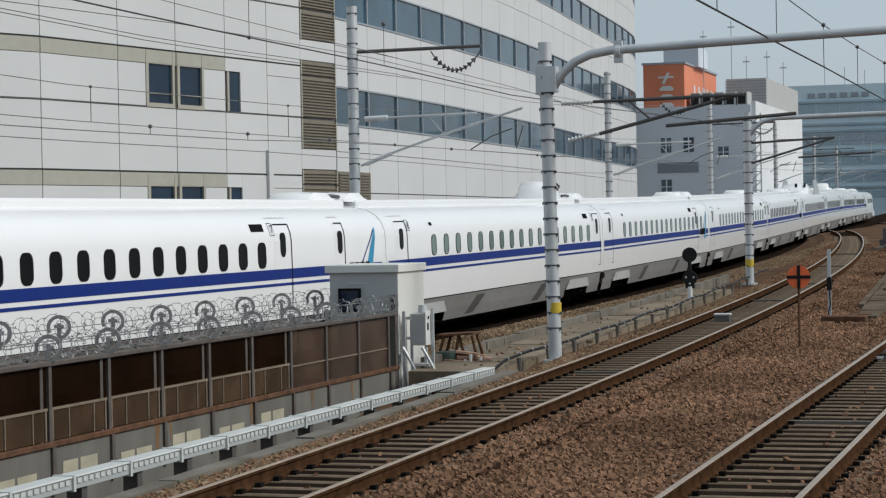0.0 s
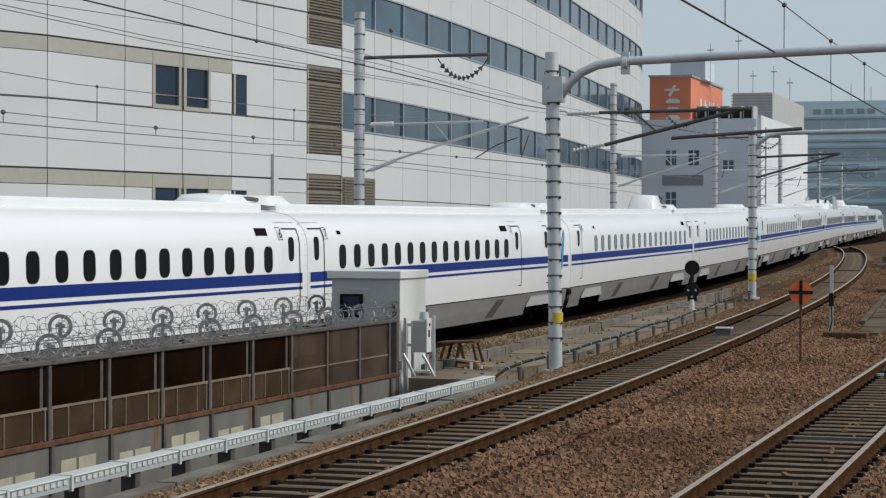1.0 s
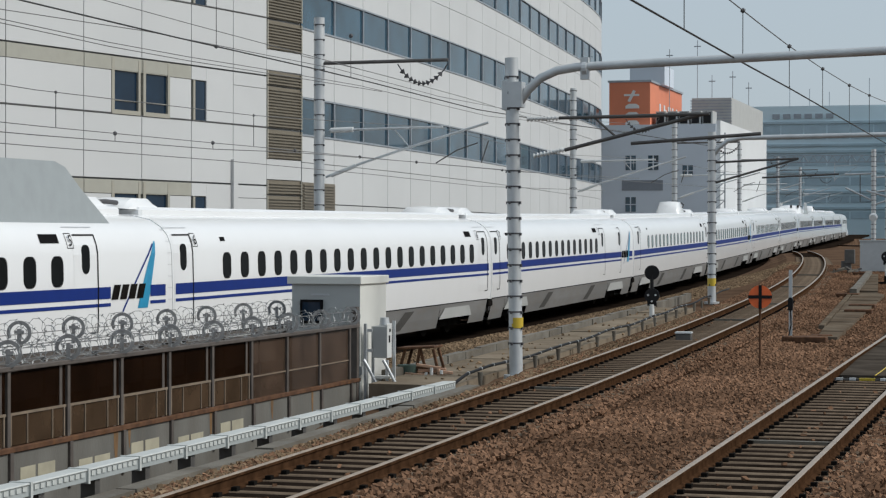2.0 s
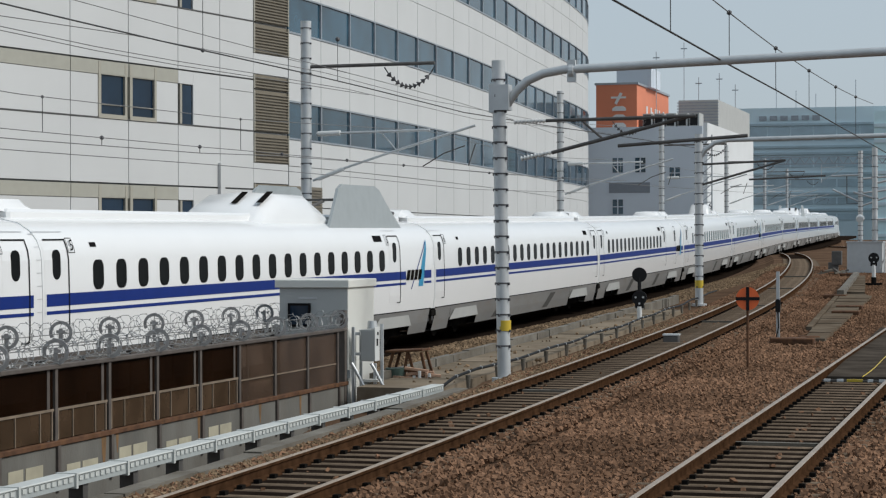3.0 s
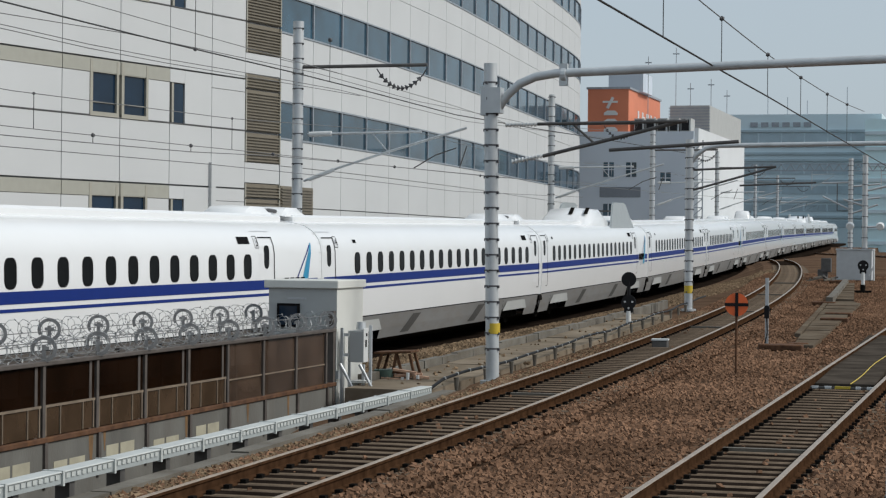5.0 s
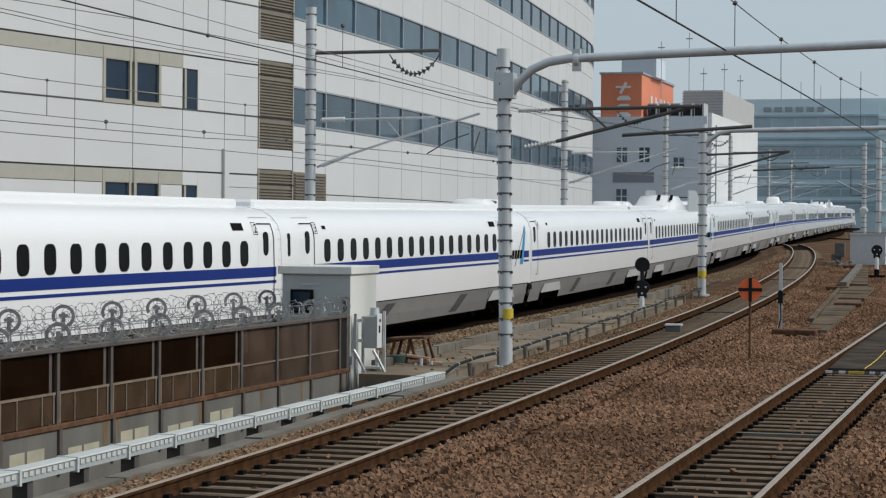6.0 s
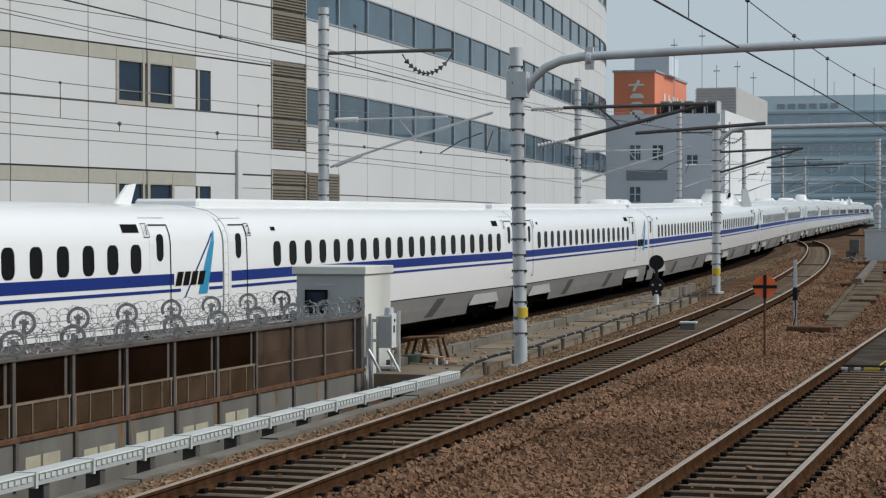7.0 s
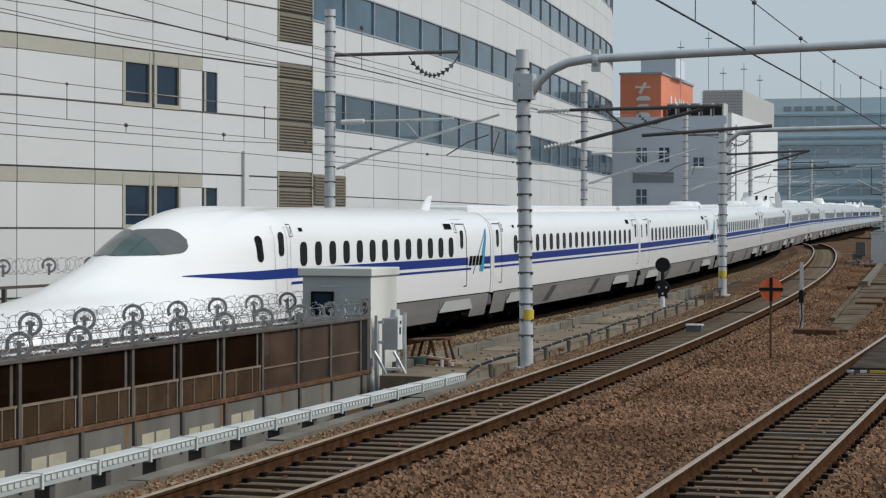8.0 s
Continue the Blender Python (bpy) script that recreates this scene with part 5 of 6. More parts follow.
# ================= signal hut and cabinets by the fence end =================
hut = thing("relay_hut", "steel relay hut with a flat lid, its sunlit side coloured paler", "equipment hut", pose(-11.16, 33.8, 0))
bm = bmesh.new()
box(bm, -1.22, 0, -.9, 0, 1.45, 1.72)
body = part("body", bm, [M_HUT, M_HUTPALE], hut)
# the side towards the sun is coloured paler than the shaded ones
for p in body.data.polygons:
    p.material_index = 1 if p.normal.x > .5 else 0
bm = bmesh.new()
box(bm, -1.29, -.06, 1.72, .04, 1.5, 1.86)
part("lid", bm, M_HUTPALE, hut, bevel=.012)
bm = bmesh.new()
box(bm, -1.02, -.03, 1.10, -.70, .0, 1.42)
wn = part("window", bm, M_DARKGLASS, hut)
bm = bmesh.new()
box(bm, -1.06, -.04, 1.06, -1.02, 0, 1.46)
box(bm, -.70, -.04, 1.06, -.66, 0, 1.46)
box(bm, -1.06, -.041, 1.42, -.66, 0, 1.46)
box(bm, -1.06, -.041, 1.06, -.66, 0, 1.10)
part("window_frame", bm, M_GASKET, wn)
bm = bmesh.new()
box(bm, -.88, -.012, 1.53, -.55, 0, 1.56)
part("nameplate", bm, M_LIGHTGREY, hut)
bm = bmesh.new()
box(bm, -.04, -.03, .2, .05, .03, .34)
part("hinge", bm, M_STEEL, hut)

cab = thing("trackside_cabinet", "pale grey trackside cabinet on a steel frame", "cabinet", pose(-10.72, 33.9, -.50) @ Matrix.Diagonal((.82, .82, 1, 1)))
bm = bmesh.new()
box(bm, -.30, 0, .98, 0, .34, 1.52)
cb = part("box", bm, M_HUT, cab, bevel=.012)
bm = bmesh.new()
box(bm, .0, .0, .98, .014, .32, 1.56)
part("door", bm, M_CERAMIC, cb, "white cabinet door", bevel=.004)
for y, z, h in ((.17, 1.42, .05), (.13, 1.24, .12)):
    bm = bmesh.new()
    box(bm, .014, y - .03, z, .03, y + .03, z + h)
    part("lock", bm, M_BLACK, cb)
bm = bmesh.new()
tube(bm, [(-.10, .17, 1.53), (-.10, .17, 1.66)], .11, 14, .09)
part("cap", bm, M_STEEL, cb, "round vent cap", smooth=True)
for x, y, h in ((-.44, -.05, 1.56), (.05, .36, 1.60), (-.42, .4, 1.5), (.02, -.03, .95)):
    bm = bmesh.new()
    box(bm, x - .028, y - .028, -.10, x + .028, y + .028, h)
    part("leg", bm, M_STEEL, cab)
for z in (1.08, 1.42):
    bm = bmesh.new()
    box(bm, -.44, -.03, z, -.30, .0, z + .05)
    part("clip", bm, M_STEEL, cab)
for x in (-.36, .06):
    bm = bmesh.new()
    tube(bm, [(x - .08, -.16, .95), (x + .02, -.18, .82), (x + .30, -.2, .42), (x + .32, -.2, -.1)], .032, 8)
    part("handrail", bm, M_STEEL, cab, "bent galvanised rail", smooth=True)
for k in range(3):
    bm = bmesh.new()
    box(bm, -.22, -.12, .12 + k * .26, .12, .14, .16 + k * .26)
    part("step", bm, M_HUTPALE, cab)

# pile of old fittings
pile = thing("scrap_rack", "rusty scrap rack heaped with old fittings and timber", "scrap pile", pose(-10.66, 35.6, -.02) @ Matrix.Diagonal((.82, .9, .82, 1)))
rnd = random.Random(11)
bm = bmesh.new()
box(bm, -.42, -.1, .70, .42, .5, .75, pose(0, 0, 0, 0, -3, 0))
part("top", bm, M_RUST, pile, "rusty plate top", bevel=.01)
for x, y, d in ((-.30, 0, -.10), (.02, 0, -.06), (.02, .02, .10), (.32, 0, .08), (-.28, .42, -.1), (.3, .42, .1)):
    bm = bmesh.new()
    box(bm, -.028, -.028, -.72, .028, .028, 0, pose(x, y, .70, 0, -math.degrees(math.atan(d / .7)) * 2, 0))
    part("leg", bm, M_RUST, pile, bevel=.006)
for z in (.08, .28):
    bm = bmesh.new()
    box(bm, -.42, -.14, z, .55, -.09, z + .05)
    part("rail", bm, M_RUST, pile)
for x, y, z, l, a, b in ((.30, -.25, .34, .26, 8, 10), (.36, -.2, .26, .30, -4, 14), (.12, -.3, .16, .34, 3, -8), (.55, -.3, .20, .10, 80, 0), (.70, -.2, .22, .12, 6, 20), (.42, -.35, .08, .3, 4, 24)):
    bm = bmesh.new()
    box(bm, -l, -.05, -.03, l, .05, .03, pose(x, y, z, 0, a, b))
    part("plank", bm, M_PLANK, pile, "pale offcut of timber", bevel=.01)
for x, z in ((.40, .22), (.62, .17), (.28, .12)):
    bm = bmesh.new()
    tube(bm, [(x, -.36, z - .1), (x, -.36, z + .1)], .035, 10)
    part("bush", bm, M_CERAMIC, pile, "white porcelain bush", smooth=True)
for k in range(26):
    bm = bmesh.new()
    l = rnd.uniform(.06, .2)
    box(bm, -l, -.04, -.03, l, .04, .03, pose(rnd.uniform(-.35, .75), rnd.uniform(-.3, .3), rnd.uniform(-.02, .22), rnd.uniform(-20, 20), rnd.uniform(-25, 25), rnd.uniform(0, 180)))
    part("fitting", bm, rnd.choice((M_RUST, M_RUST, M_RUST, M_DSTEEL, M_RUST, M_BLACK)), pile, bevel=.01)
bm = bmesh.new()
tube(bm, [(-.22, -.1, .10), (-.22, -.1, .36)], .17, 16, .22)
part("tub", bm, M_GREEN, pile, "dull green plastic tub", smooth=True)

# ================= cable duct =================
DX = -9.32
duct = thing("cable_duct", "white plastic cable duct with ribbed lids on dark brackets", "cable duct")
bm = bmesh.new()
box(bm, -.105, 0, 0, .105, 1.22, .022)
LID = finish(bm, "lid", M_DUCT, bevel=.008)
bm = bmesh.new()
box(bm, -.09, 0, -.105, .09, 1.24, 0)
TRAY = finish(bm, "tray", M_DUCTLOW)
bm = bmesh.new()
box(bm, .09, -.04, -.052, .102, .04, -.006)
RIB = finish(bm, "rib", M_DUCT)
bm = bmesh.new()
box(bm, -.115, -.022, -.125, .115, .022, .030)
STRAP = finish(bm, "strap", M_DUCT)
bm = bmesh.new()
box(bm, -.10, -.06, -.62, .06, .06, -.105)
LEG = finish(bm, "bracket", M_DSTEEL)
for k in range(15):
    y = 14.3 + k * 1.24
    q = Matrix.Translation((DX, y, .165))
    part("tray", TRAY, None, duct, m=q)
    part("lid", LID, None, duct, m=q)
    part("strap", STRAP, None, duct, m=q)
    part("bracket", LEG, None, duct, m=Matrix.Translation((DX, y + .3, .165)))
    for j in range(9):
        part("rib", RIB, None, duct, m=Matrix.Translation((DX, y + .12 + j * .125, .165)))

# path of concrete beside the duct, walkway strips and cable troughs
def strip(name, label, x0, x1, y0, y1, z0, z1, material=M_CONC, n=1, kind="structure", slope=True, lean=(1, 1)):
    o = thing(name, label, "path", kind=kind)
    for k in range(n):
        a, b = y0 + (y1 - y0) * k / n, y0 + (y1 - y0) * (k + 1) / n
        bm = bmesh.new()
        vs = []
        for y in (a + .012, b - .012):
            s = LINE_A(y)[0] - LINE_A(30)[0]
            for x, q_ in ((x0, lean[0]), (x1, lean[1])):
                for z in (z0, z1):
                    vs.append(bm.verts.new((x + s * q_, y, z + (gz(y) if slope else 0))))
        for q in ((0, 1, 3, 2), (4, 6, 7, 5), (0, 4, 5, 1), (2, 3, 7, 6), (1, 5, 7, 3), (0, 2, 6, 4)):
            bm.faces.new([vs[i] for i in q])
        pc = part("slab", bm, material, o)
        pc.location.z = .010 * math.sin(k * 2.3 + x0)
        pc.location.x = .012 * math.sin(k * 1.7 + x1)
    return o


strip("kerb_strip", "narrow pale concrete kerb strip beside the duct", -9.05, -8.82, 10, 33, -.7, -.30, n=12)
strip("walkway", "grey concrete walkway between the lines", -10.8, -9.35, 33.2, 62, -.7, -.35, material=M_WALK, n=9, lean=(.45, .75))
strip("cable_trough", "weathered concrete trough wall along the bank", -11.0, -10.85, 34.5, 70, -.8, -.22, n=28, lean=(.45, .45))
cable = thing("cable_run", "black cable bundle held on short concrete posts", "cable")
bm = bmesh.new()
pts = [(DX + .05, 32.8, .12)]
for k in range(26):
    y = 33.5 + k * 1.6
    pts.append((LINE_A(y)[0] - LINE_A(33)[0] - 9.2 - .03 * math.sin(k), y, gz(y) - .17 + .02 * math.sin(k * 1.7)))
tube(bm, pts, .026, 8)
part("conduit", bm, M_BLACK, cable, smooth=True)
for k in range(17):
    y = 34.2 + k * 2.1
    bm = bmesh.new()
    tube(bm, [(LINE_A(y)[0] - LINE_A(33)[0] - 9.15, y, gz(y) - .42), (LINE_A(y)[0] - LINE_A(33)[0] - 9.15, y, gz(y) - .19)], .028, 8, .05)
    part("support", bm, M_CONC, cable)
for k in range(30):
    y = 33.6 + k * .9
    q = (y - 33.5) / 1.6
    c_ = (LINE_A(y)[0] - LINE_A(33)[0] - 9.2 - .03 * math.sin(q), y, gz(y) - .17 + .02 * math.sin(q * 1.7))
    bm = bmesh.new()
    tube(bm, [(c_[0], c_[1] - .010, c_[2]), (c_[0], c_[1] + .010, c_[2])], .031, 10)
    part("cable_tie", bm, M_CERAMIC, cable, "white plastic tie")

# ================= signals and signs between the tracks =================
sg = thing("disc_sign", "orange disc sign with a black cross on a thin post", "track sign", pose(-4.77, 36.5, .12, 0, 0, 8))
bm = bmesh.new()
tube(bm, [(0, 0, -.02), (0, 0, 1.25)], .022, 8)
part("post", bm, M_RUST, sg, "rust-stained post")
bm = bmesh.new()
tube(bm, [(0, 0, -.02), (0, 0, .08)], .10, 12, .04)
part("foot", bm, M_RUST, sg)
bm = bmesh.new()
tube(bm, [(0, -.03, 1.38), (0, -.045, 1.38)], .20, 32)
dc = part("disc", bm, M_ORANGE, sg, "orange painted disc")
bm = bmesh.new()
box(bm, -.205, -.058, 1.352, .205, -.046, 1.408)
box(bm, -.028, -.060, 1.175, .028, -.047, 1.585)
part("cross", bm, M_BLACK, dc, "black cross")


def ground_signal(x, y, z, h, label):
    s = thing("railway_signal", label, "signal", pose(x, y, z, 0, 0, 8))
    bm = bmesh.new()
    tube(bm, [(0, 0, 0), (0, 0, h * .45)], .07, 12)
    part("post", bm, M_CERAMIC, s, "white post", smooth=True)
    bm = bmesh.new()
    tube(bm, [(0, 0, -.02), (0, 0, .22)], .10, 12)
    box(bm, -.3, -.25, -.12, .3, .25, .0)
    part("base", bm, M_DARK, s)
    hd = None
    bm = bmesh.new()
    tube(bm, [(0, -.05, h * .62), (0, .08, h * .62)], .20, 24)
    box(bm, -.12, -.04, h * .42, .12, .1, h * .62)
    hd = part("lower_head", bm, M_BLACK, s)
    bm = bmesh.new()
    for dx, dz in ((-.10, .02), (.10, .02), (0, -.15)):
        tube(bm, [(dx, -.052, h * .62 + dz), (dx, -.08, h * .62 + dz)], .028, 12)
    part("lens", bm, M_LIGHTGREY, hd)
    return s


rs = ground_signal(-10.28, 56.3, .12, 1.36, "black dwarf signal on a white post with a round backboard")
bm = bmesh.new()
tube(bm, [(0, -.02, 1.47), (0, .06, 1.47)], .20, 28)
tube(bm, [(0, .02, .9), (0, .02, 1.4)], .05, 8)
part("backboard", bm, M_BLACK, rs, "round black backboard")
ground_signal(-5.75, 80.0, .92, 1.5, "small black dwarf signal on a white post by the walkway")

mk = thing("marker_post", "slim grey marker post with a small black lamp", "post", pose(-5.19, 44.6, .30))
bm = bmesh.new()
box(bm, -.035, -.02, 0, .035, .02, 1.55)
part("post", bm, M_STEEL, mk)
bm = bmesh.new()
tube(bm, [(0, -.06, .92), (0, .04, .92)], .055, 14)
box(bm, -.05, -.05, .70, .05, .03, .92)
tube(bm, [(0, -.03, .72), (.02, -.05, .4), (-.05, -.04, .1)], .014, 6)
part("lamp", bm, M_BLACK, mk)
for x, y, w in ((0, -.3, .12), (.42, -.1, .20), (.6, .6, .22)):
    b = thing("junction_box", "dark rusty junction box lid in the ballast", "junction box", pose(-5.19 + x, 44.5 + y, .36, 0, 0, 10), group="junction boxes")
    bm = bmesh.new()
    box(bm, -w, -.18, -.05, w, .18, .12)
    part("body", bm, M_RUST, b, bevel=.02)

# walkway between the lines with troughs, hut beyond
WK = thing("cable_walkway", "pale concrete cable trough walkway between the lines", "path", kind="structure")
def path_edge(y):
    if y < 68.5:
        return -4.67 - .055 * (y - 45), -4.23 - .031 * (y - 45)
    return -5.93 - .057 * (y - 68.5), -5.20 - .075 * (y - 68.5)


def prism(bm, quad, y0, y1, z0, z1):
    """A slab between two cross-lines, given its left and right edges at both."""
    vs = [bm.verts.new((x, y, z + gz(y))) for (l_, r_), y in zip(quad, (y0, y1)) for x in (l_, r_) for z in (z0, z1)]
    for q in ((0, 1, 3, 2), (4, 6, 7, 5), (0, 4, 5, 1), (2, 3, 7, 6), (1, 5, 7, 3), (0, 2, 6, 4)):
        bm.faces.new([vs[i] for i in q])


y = 44.6
for k in range(21):
    bm = bmesh.new()
    h = -.13 + .015 * math.sin(k * 2.1) + (.05 if y > 68 else 0)
    prism(bm, (path_edge(y), path_edge(y + 2.1)), y + .02, y + 2.1, h - .3, h)
    part("slab", bm, M_PATH, WK)
    if y > 66.5:
        bm = bmesh.new()
        l0, l1 = path_edge(y)[0], path_edge(y + 2.1)[0]
        prism(bm, ((l0 - .10, l0 + .12), (l1 - .10, l1 + .12)), y + .02, y + 2.08, -.3, .05)
        part("trough", bm, M_CONC, WK)
    elif y > 48:
        bm = bmesh.new()
        l0, l1 = path_edge(y)[0], path_edge(y + 2.1)[0]
        prism(bm, ((l0 - .16, l0 - .03), (l1 - .16, l1 - .03)), y + .02, y + 2.08, -.3, -.11)
        part("trough_edge", bm, M_PATH, WK)
    y += 2.1
for x, y in ((-6.05, 67.4), (-4.78, 56.4), (-4.95, 59.6), (-4.72, 43.9), (-7.6, 91.2)):
    b = thing("drain_cover", "dark sunken pit cover on the walkway", "pit cover", pose(x, y, gz(y) - .1), group="pit covers")
    bm = bmesh.new()
    box(bm, -.36, -.22, -.12, .36, .22, .02)
    part("cover", bm, M_RUST, b, bevel=.02)

eq = thing("equipment_hut", "grey metal equipment hut beside the far points", "equipment hut", pose(-7.30, 96, 1.06) @ Matrix.Diagonal((.68, .68, .66, 1)))
bm = bmesh.new()
box(bm, -1.15, 0, 0, 1.15, 2.4, 2.05)
part("body", bm, M_EQUIP, eq, bevel=.02)
bm = bmesh.new()
box(bm, -1.2, -.05, 2.05, 1.2, 2.45, 2.15)
part("roof", bm, M_EQUIP, eq)
bm = bmesh.new()
tube(bm, [(1.3, -.2, 0), (1.3, -.2, 2.1)], .06, 8)
tube(bm, [(1.3, -.2, 1.0), (1.0, -.2, .3)], .05, 8)
part("pipe", bm, M_CERAMIC, eq)
rk = thing("point_machine", "dark point machine and rods beside the hut", "point machine", pose(-8.35, 94, 1.12) @ Matrix.Diagonal((.62, .62, .62, 1)))
bm = bmesh.new()
box(bm, -.35, -.3, .5, .35, .3, 1.5)
box(bm, -.6, -.2, -.1, .1, .2, .7)
part("body", bm, M_DSTEEL, rk, bevel=.03)
for k in range(7):
    bm = bmesh.new()
    rnd2 = random.Random(k)
    box(bm, -.6, -.06, 0, .6, .06, .12, pose(rnd2.uniform(-.8, .6), rnd2.uniform(-4, 0), rnd2.uniform(-.1, .1), 0, rnd2.uniform(-20, 20), rnd2.uniform(0, 90)))
    part("rod", bm, rnd2.choice((M_RUST, M_CONC, M_DSTEEL)), rk)
fp = pole(-7.2, 101, .9, 6.9, .13, 0, .5)
bm = bmesh.new()
tube(bm, [(0, 0, 4.3), (1.3, 0, 4.6)], .05, 8)
tube(bm, [(0, 0, 3.6), (-1.0, 0, 3.9)], .05, 8)
tube(bm, [(0, 0, 2.6), (.6, 0, 2.62)], .05, 8)
part("loudspeaker_arm", bm, M_STEEL, fp)
for x in (-.7, .7):
    bm = bmesh.new()
    tube(bm, [(x, -.1, 2.6), (x, .2, 2.65)], .16, 12, .2)
    part("loudspeaker", bm, M_CERAMIC, fp, "pale horn loudspeaker", smooth=True)
bm = bmesh.new()
bs = thing("blue_sign", "blue station sign board on a post", "sign", pose(-4.1, 110, 1.2))
box(bm, -.6, -.05, .4, .6, .05, 2.4)
part("board", bm, M_BLUESIGN, bs)

# track furniture
bx = thing("balise_box", "grey track box between the rails", "track box", pose(LINE_A(43)[0] - .1, 43, gz(43) - .1, 0, 0, 3))
bm = bmesh.new()
box(bm, -.16, -.14, -.08, .16, .14, .10)
part("box", bm, M_DSTEEL, bx, bevel=.02)
bm = bmesh.new()
box(bm, -.17, -.15, .10, .17, .15, .13)
part("lid", bm, M_CERAMIC, bx)
for y, c in ((33.0, M_YELLOW),):
    fb = thing("track_cross_bar", "white and yellow bar across the rails", "bar", pose(LINE_B(y)[0], y, gz(y) - .06, 0, 0, -1))
    bm = bmesh.new()
    box(bm, -.5, -.02, -.05, .5, .02, -.02)
    part("bar", bm, M_DSTEEL, fb)
    for x, w, mt in ((-.42, .05, M_CERAMIC), (-.22, .05, M_CERAMIC), (.0, .12, c), (.24, .04, M_CERAMIC), (.42, .05, M_CERAMIC)):
        bm = bmesh.new()
        box(bm, x - w, -.028, -.05, x + w, .028, -.012)
        part("clamp", bm, mt, fb)
M_CROSS = mat("worn_crossing_rubber", (0.062, 0.052, 0.043), 0.95, spec=0.0, var=0.3, scale=2, bump=0.2)
cp = thing("crossing_panel", "dark worn crossing panels between the rails", "track panel", pose(LINE_B(33.4)[0], 33.4, 0, math.degrees(math.atan(GRADE)), 0, .7))
for k in range(8):
    bm = bmesh.new()
    box(bm, -.46, k * 1.8, gz(33.4) - .2, .46, k * 1.8 + 1.76, gz(33.4) - .06)
    part("panel", bm, M_CROSS, cp)
yc = thing("yellow_hose", "thin yellow hose lying along the track", "hose")
bm = bmesh.new()
tube(bm, [(LINE_B(33 + k)[0] + .12 + .02 * math.sin(k), 33 + k, gz(33 + k) - .03) for k in range(15)], .008, 6)
part("hose", bm, M_YELLOW, yc)
for line, ys2 in ((LINE_A, (30.5, 51, 60, 74, 88)), (LINE_B, (24.0, 41))):
    for y in ys2:
        tb = thing("tie_bar", "pale steel tie across the track", "tie bar", pose(line(y)[0], y, gz(y) - .12, 0, 0, math.degrees(line(y)[2])), group="tie bars")
        bm = bmesh.new()
        box(bm, -.5, -.05, -.03, .5, .05, .02)
        part("bar", bm, M_CONC, tb)

# platform end under the camera, out of view
bm = bmesh.new()
box(bm, -1.45, -40, -.5, 8, 9, .82)
tagged(part("platform", bm, M_CONC), "grey concrete platform end", "platform", kind="structure")

# rail fastenings
bm = bmesh.new()
box(bm, -.055, -.05, -.02, .055, .05, .05)
CLIP = finish(bm, "rail_clip", M_DARK)
for line, s0, half in ((LINE_A, 17.0, .565), (LINE_B, 17.0, .565)):
    vs_, fs_ = [], []
    s = math.ceil((s0 - 12.0) / .44) * .44 + 12.0
    while s < 62:
        for o in (-half - .11, -half + .11, half - .11, half + .11):
            x, y, h = line(s, o)
            q = pose(x, y, gz(y) - .13, 0, 0, math.degrees(h))
            b = len(vs_)
            for ax in (-.030, .030):
                for ay in (-.045, .045):
                    for az in (-.02, .035):
                        vs_.append(tuple(q @ Vector((ax, ay, az))))
            fs_ += [(b, b + 1, b + 3, b + 2), (b + 4, b + 6, b + 7, b + 5), (b, b + 4, b + 5, b + 1), (b + 2, b + 3, b + 7, b + 6), (b + 1, b + 5, b + 7, b + 3)]
        s += .44
    me = bpy.data.meshes.new("rail_clips")
    me.from_pydata(vs_, [], fs_)
    me.materials.append(M_DARK)
    tagged(new("rail_clips", me), "dark rail fastenings on the sleepers", "rail clips", kind="stuff")


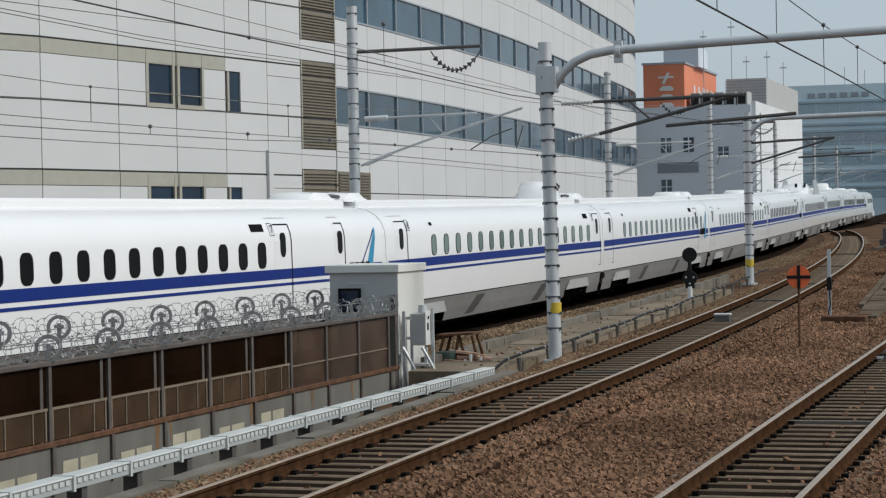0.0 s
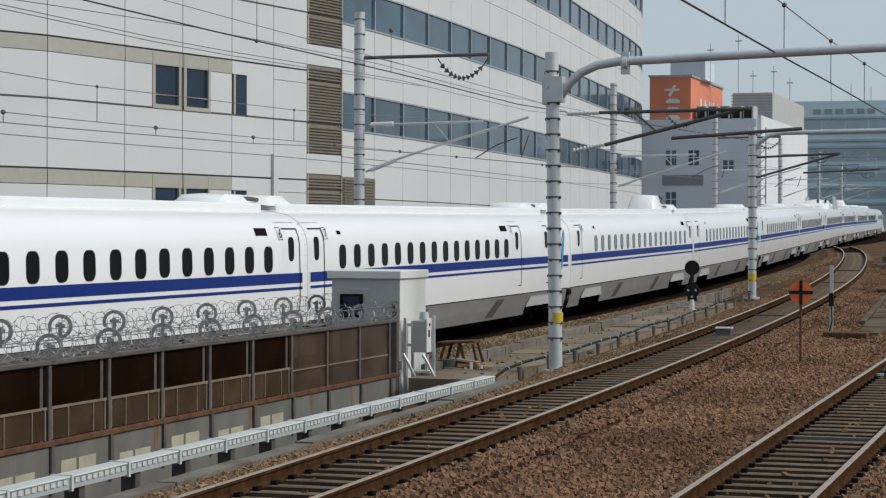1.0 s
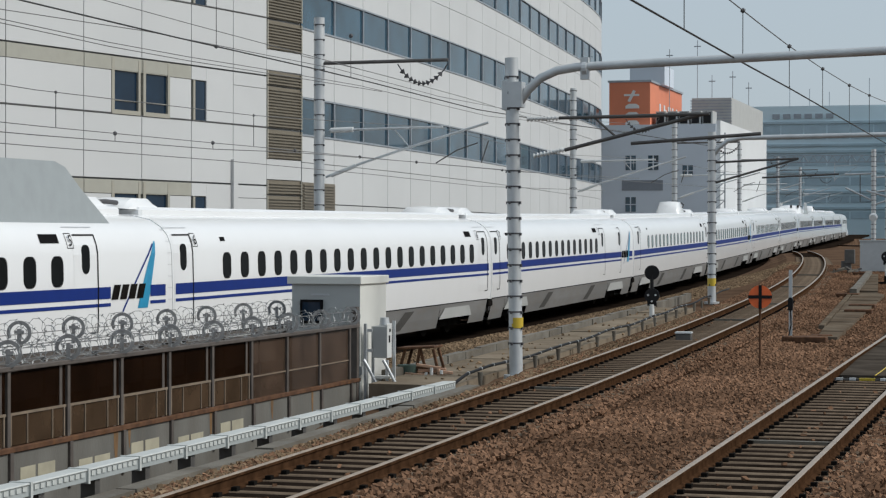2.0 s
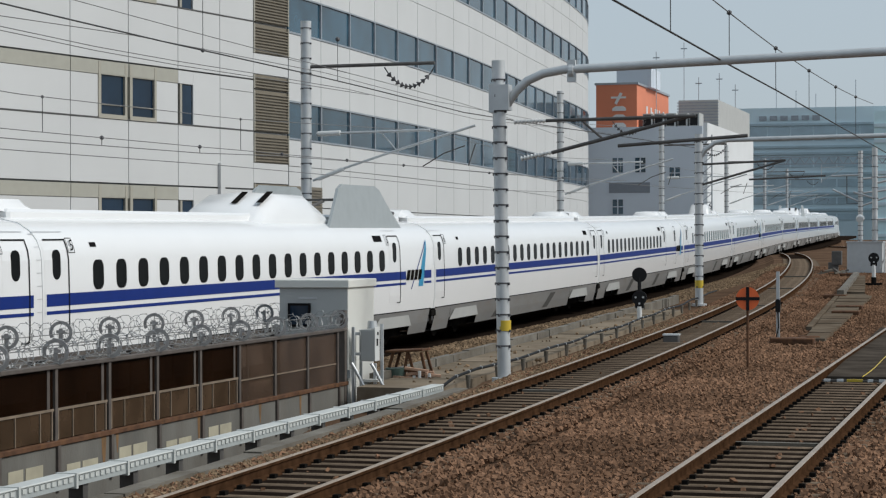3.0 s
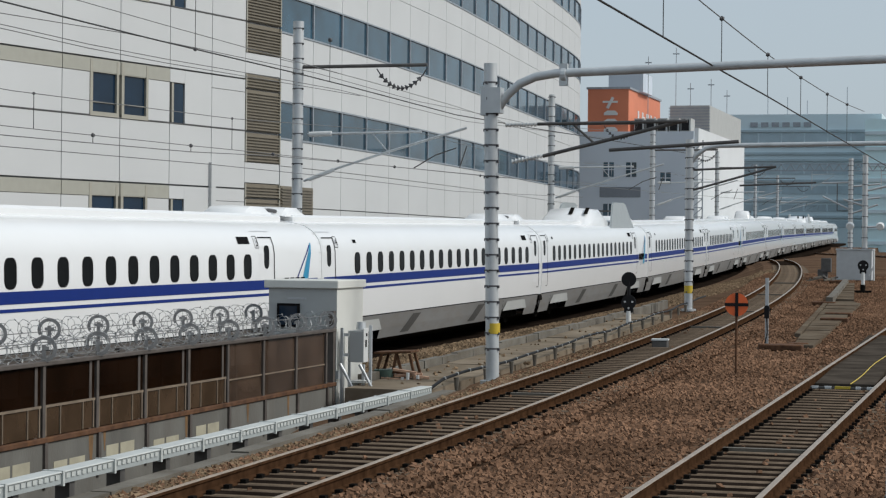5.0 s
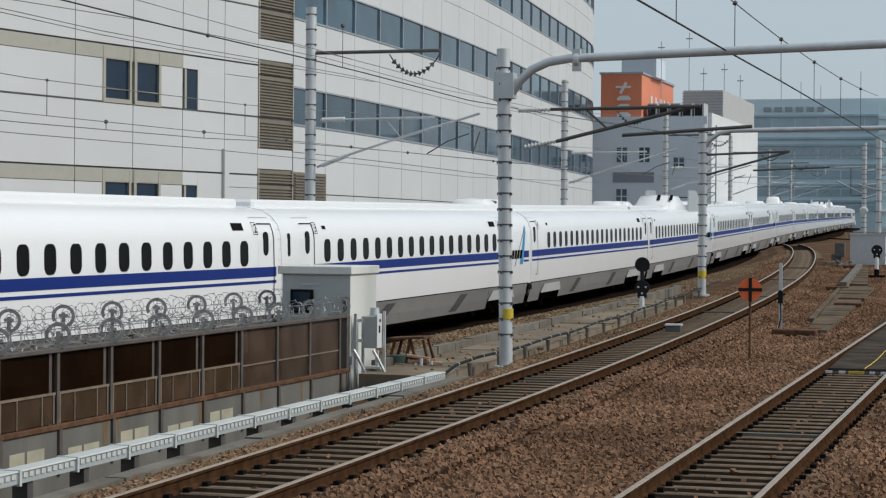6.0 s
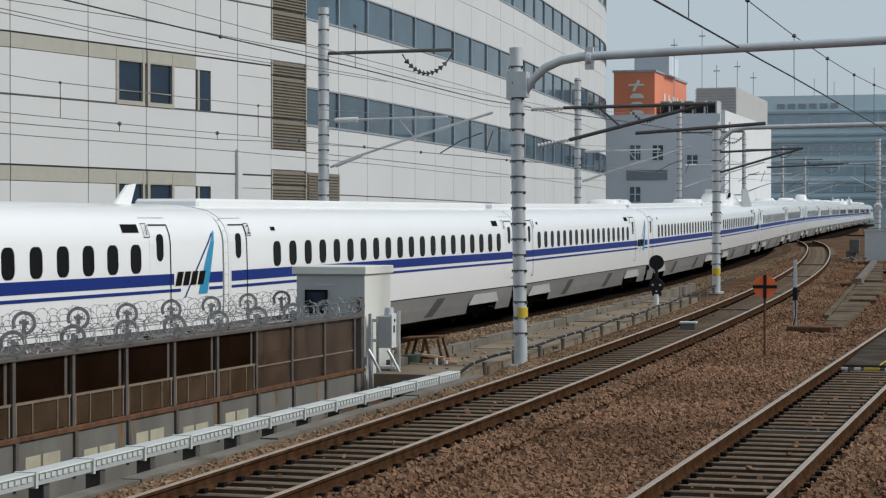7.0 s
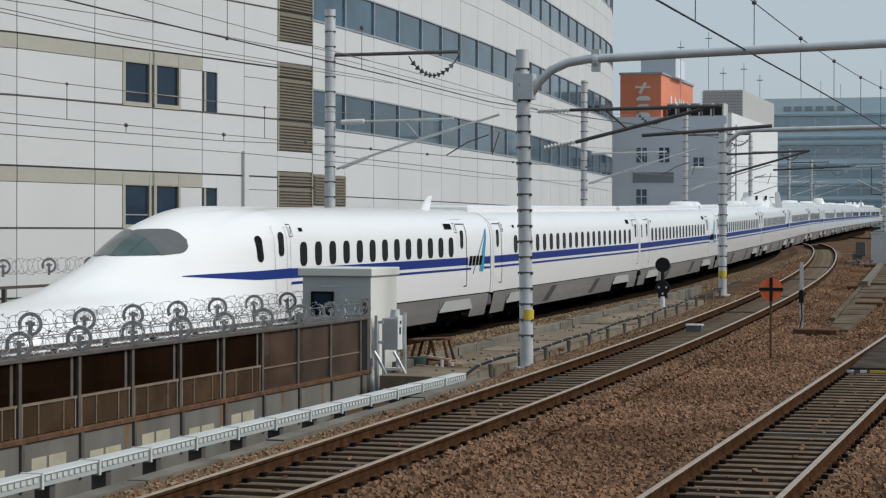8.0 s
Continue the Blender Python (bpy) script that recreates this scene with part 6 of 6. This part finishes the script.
# ================= ballast stones =================
def stones(name, label, material, n, rng, size, place):
    g = np.random.default_rng(rng)
    cube = np.array([(-1, -1, -1), (1, -1, -1), (1, 1, -1), (-1, 1, -1), (-1, -1, 1), (1, -1, 1), (1, 1, 1), (-1, 1, 1)], float)
    quads = np.array([(0, 3, 2, 1), (4, 5, 6, 7), (0, 1, 5, 4), (1, 2, 6, 5), (2, 3, 7, 6), (3, 0, 4, 7)])
    c = place(g, n)
    n = len(c)
    v = np.repeat(cube[None], n, 0) * g.uniform(.45, 1.0, (n, 8, 3))
    v *= (size * g.uniform(.55, 1.35, (n, 1, 1))) * g.uniform(.7, 1.2, (n, 1, 3))
    q = g.normal(size=(n, 4))
    q /= np.linalg.norm(q, axis=1, keepdims=True)
    w, x, y, z = q.T
    r = np.stack([1 - 2 * (y * y + z * z), 2 * (x * y - z * w), 2 * (x * z + y * w), 2 * (x * y + z * w), 1 - 2 * (x * x + z * z), 2 * (y * z - x * w), 2 * (x * z - y * w), 2 * (y * z + x * w), 1 - 2 * (x * x + y * y)], 1).reshape(n, 3, 3)
    v = np.einsum("nij,nkj->nki", r, v) + c[:, None]
    f = (quads[None] + 8 * np.arange(n)[:, None, None]).reshape(-1, 4)
    me = bpy.data.meshes.new(name)
    me.from_pydata(v.reshape(-1, 3), [], f)
    me.materials.append(material)
    return tagged(new(name, me), label, "ballast", kind="stuff")


def bed(near, x0, x1, y0, y1):
    """Random places on the ground sheet, denser towards the platform; the sleeper ends are covered, the cribs half full."""
    table_y = np.arange(0, 131, 1.0)
    table = [ground_row(v) for v in table_y]
    def place(g, n):
        u = g.uniform(0, 1, n)
        y = y0 * (y1 / y0) ** u
        k = np.clip(np.rint(y).astype(int), 0, 130)
        base = np.interp(y, table_y, [near(v)[0] for v in table_y])
        x = g.uniform(x0, x1, n) + base
        z = np.array([np.interp(a, [p[0] for p in table[b]], [p[1] for p in table[b]]) for a, b in zip(x, k)])
        rel = np.minimum(abs(x - np.interp(y, table_y, [LINE_A(v)[0] for v in table_y])), abs(x - np.interp(y, table_y, [LINE_B(v)[0] for v in table_y])))
        z = np.where((rel > .66) & (rel < 1.25), -.155, z)
        z = np.where(rel <= .66, -.145, z) + g.uniform(-.015, .02, n) + GRADE * y
        keep = ~((rel <= .66) & (g.uniform(0, 1, n) < .992)) & (abs(rel - .565) > .07)
        return np.stack([x, y, z], 1)[keep]
    return place


stones("ballast", "rust-brown crushed stone ballast", M_STONE, 125000, 5, .029, bed(LINE_A, -1.7, 7.6, 16.5, 105))
stones("bank_ballast", "grey-brown crushed stone on the bank of the high-speed line", M_STONE_GREY, 78000, 6, .045, bed(TRAIN, 1.75, 7.2, 34.5, 110))
stones("stray_ballast", "loose crushed stone strewn on the walkway", M_STONE_GREY, 110, 8, .03, lambda g, n: np.stack([g.uniform(-10.9, -9.1, n), (q := 34 * (62 / 34) ** g.uniform(0, 1, n)), GRADE * q - .34 + g.uniform(-.02, .01, n)], 1) + np.stack([np.array([LINE_A(v)[0] - LINE_A(30)[0] for v in q]), 0 * q, 0 * q], 1))
stones("verge_ballast", "dark crushed stone between duct and track", M_STONE_GREY, 12000, 7, .030, bed(LINE_A, -1.85, -.9, 16.5, 60))

motions()
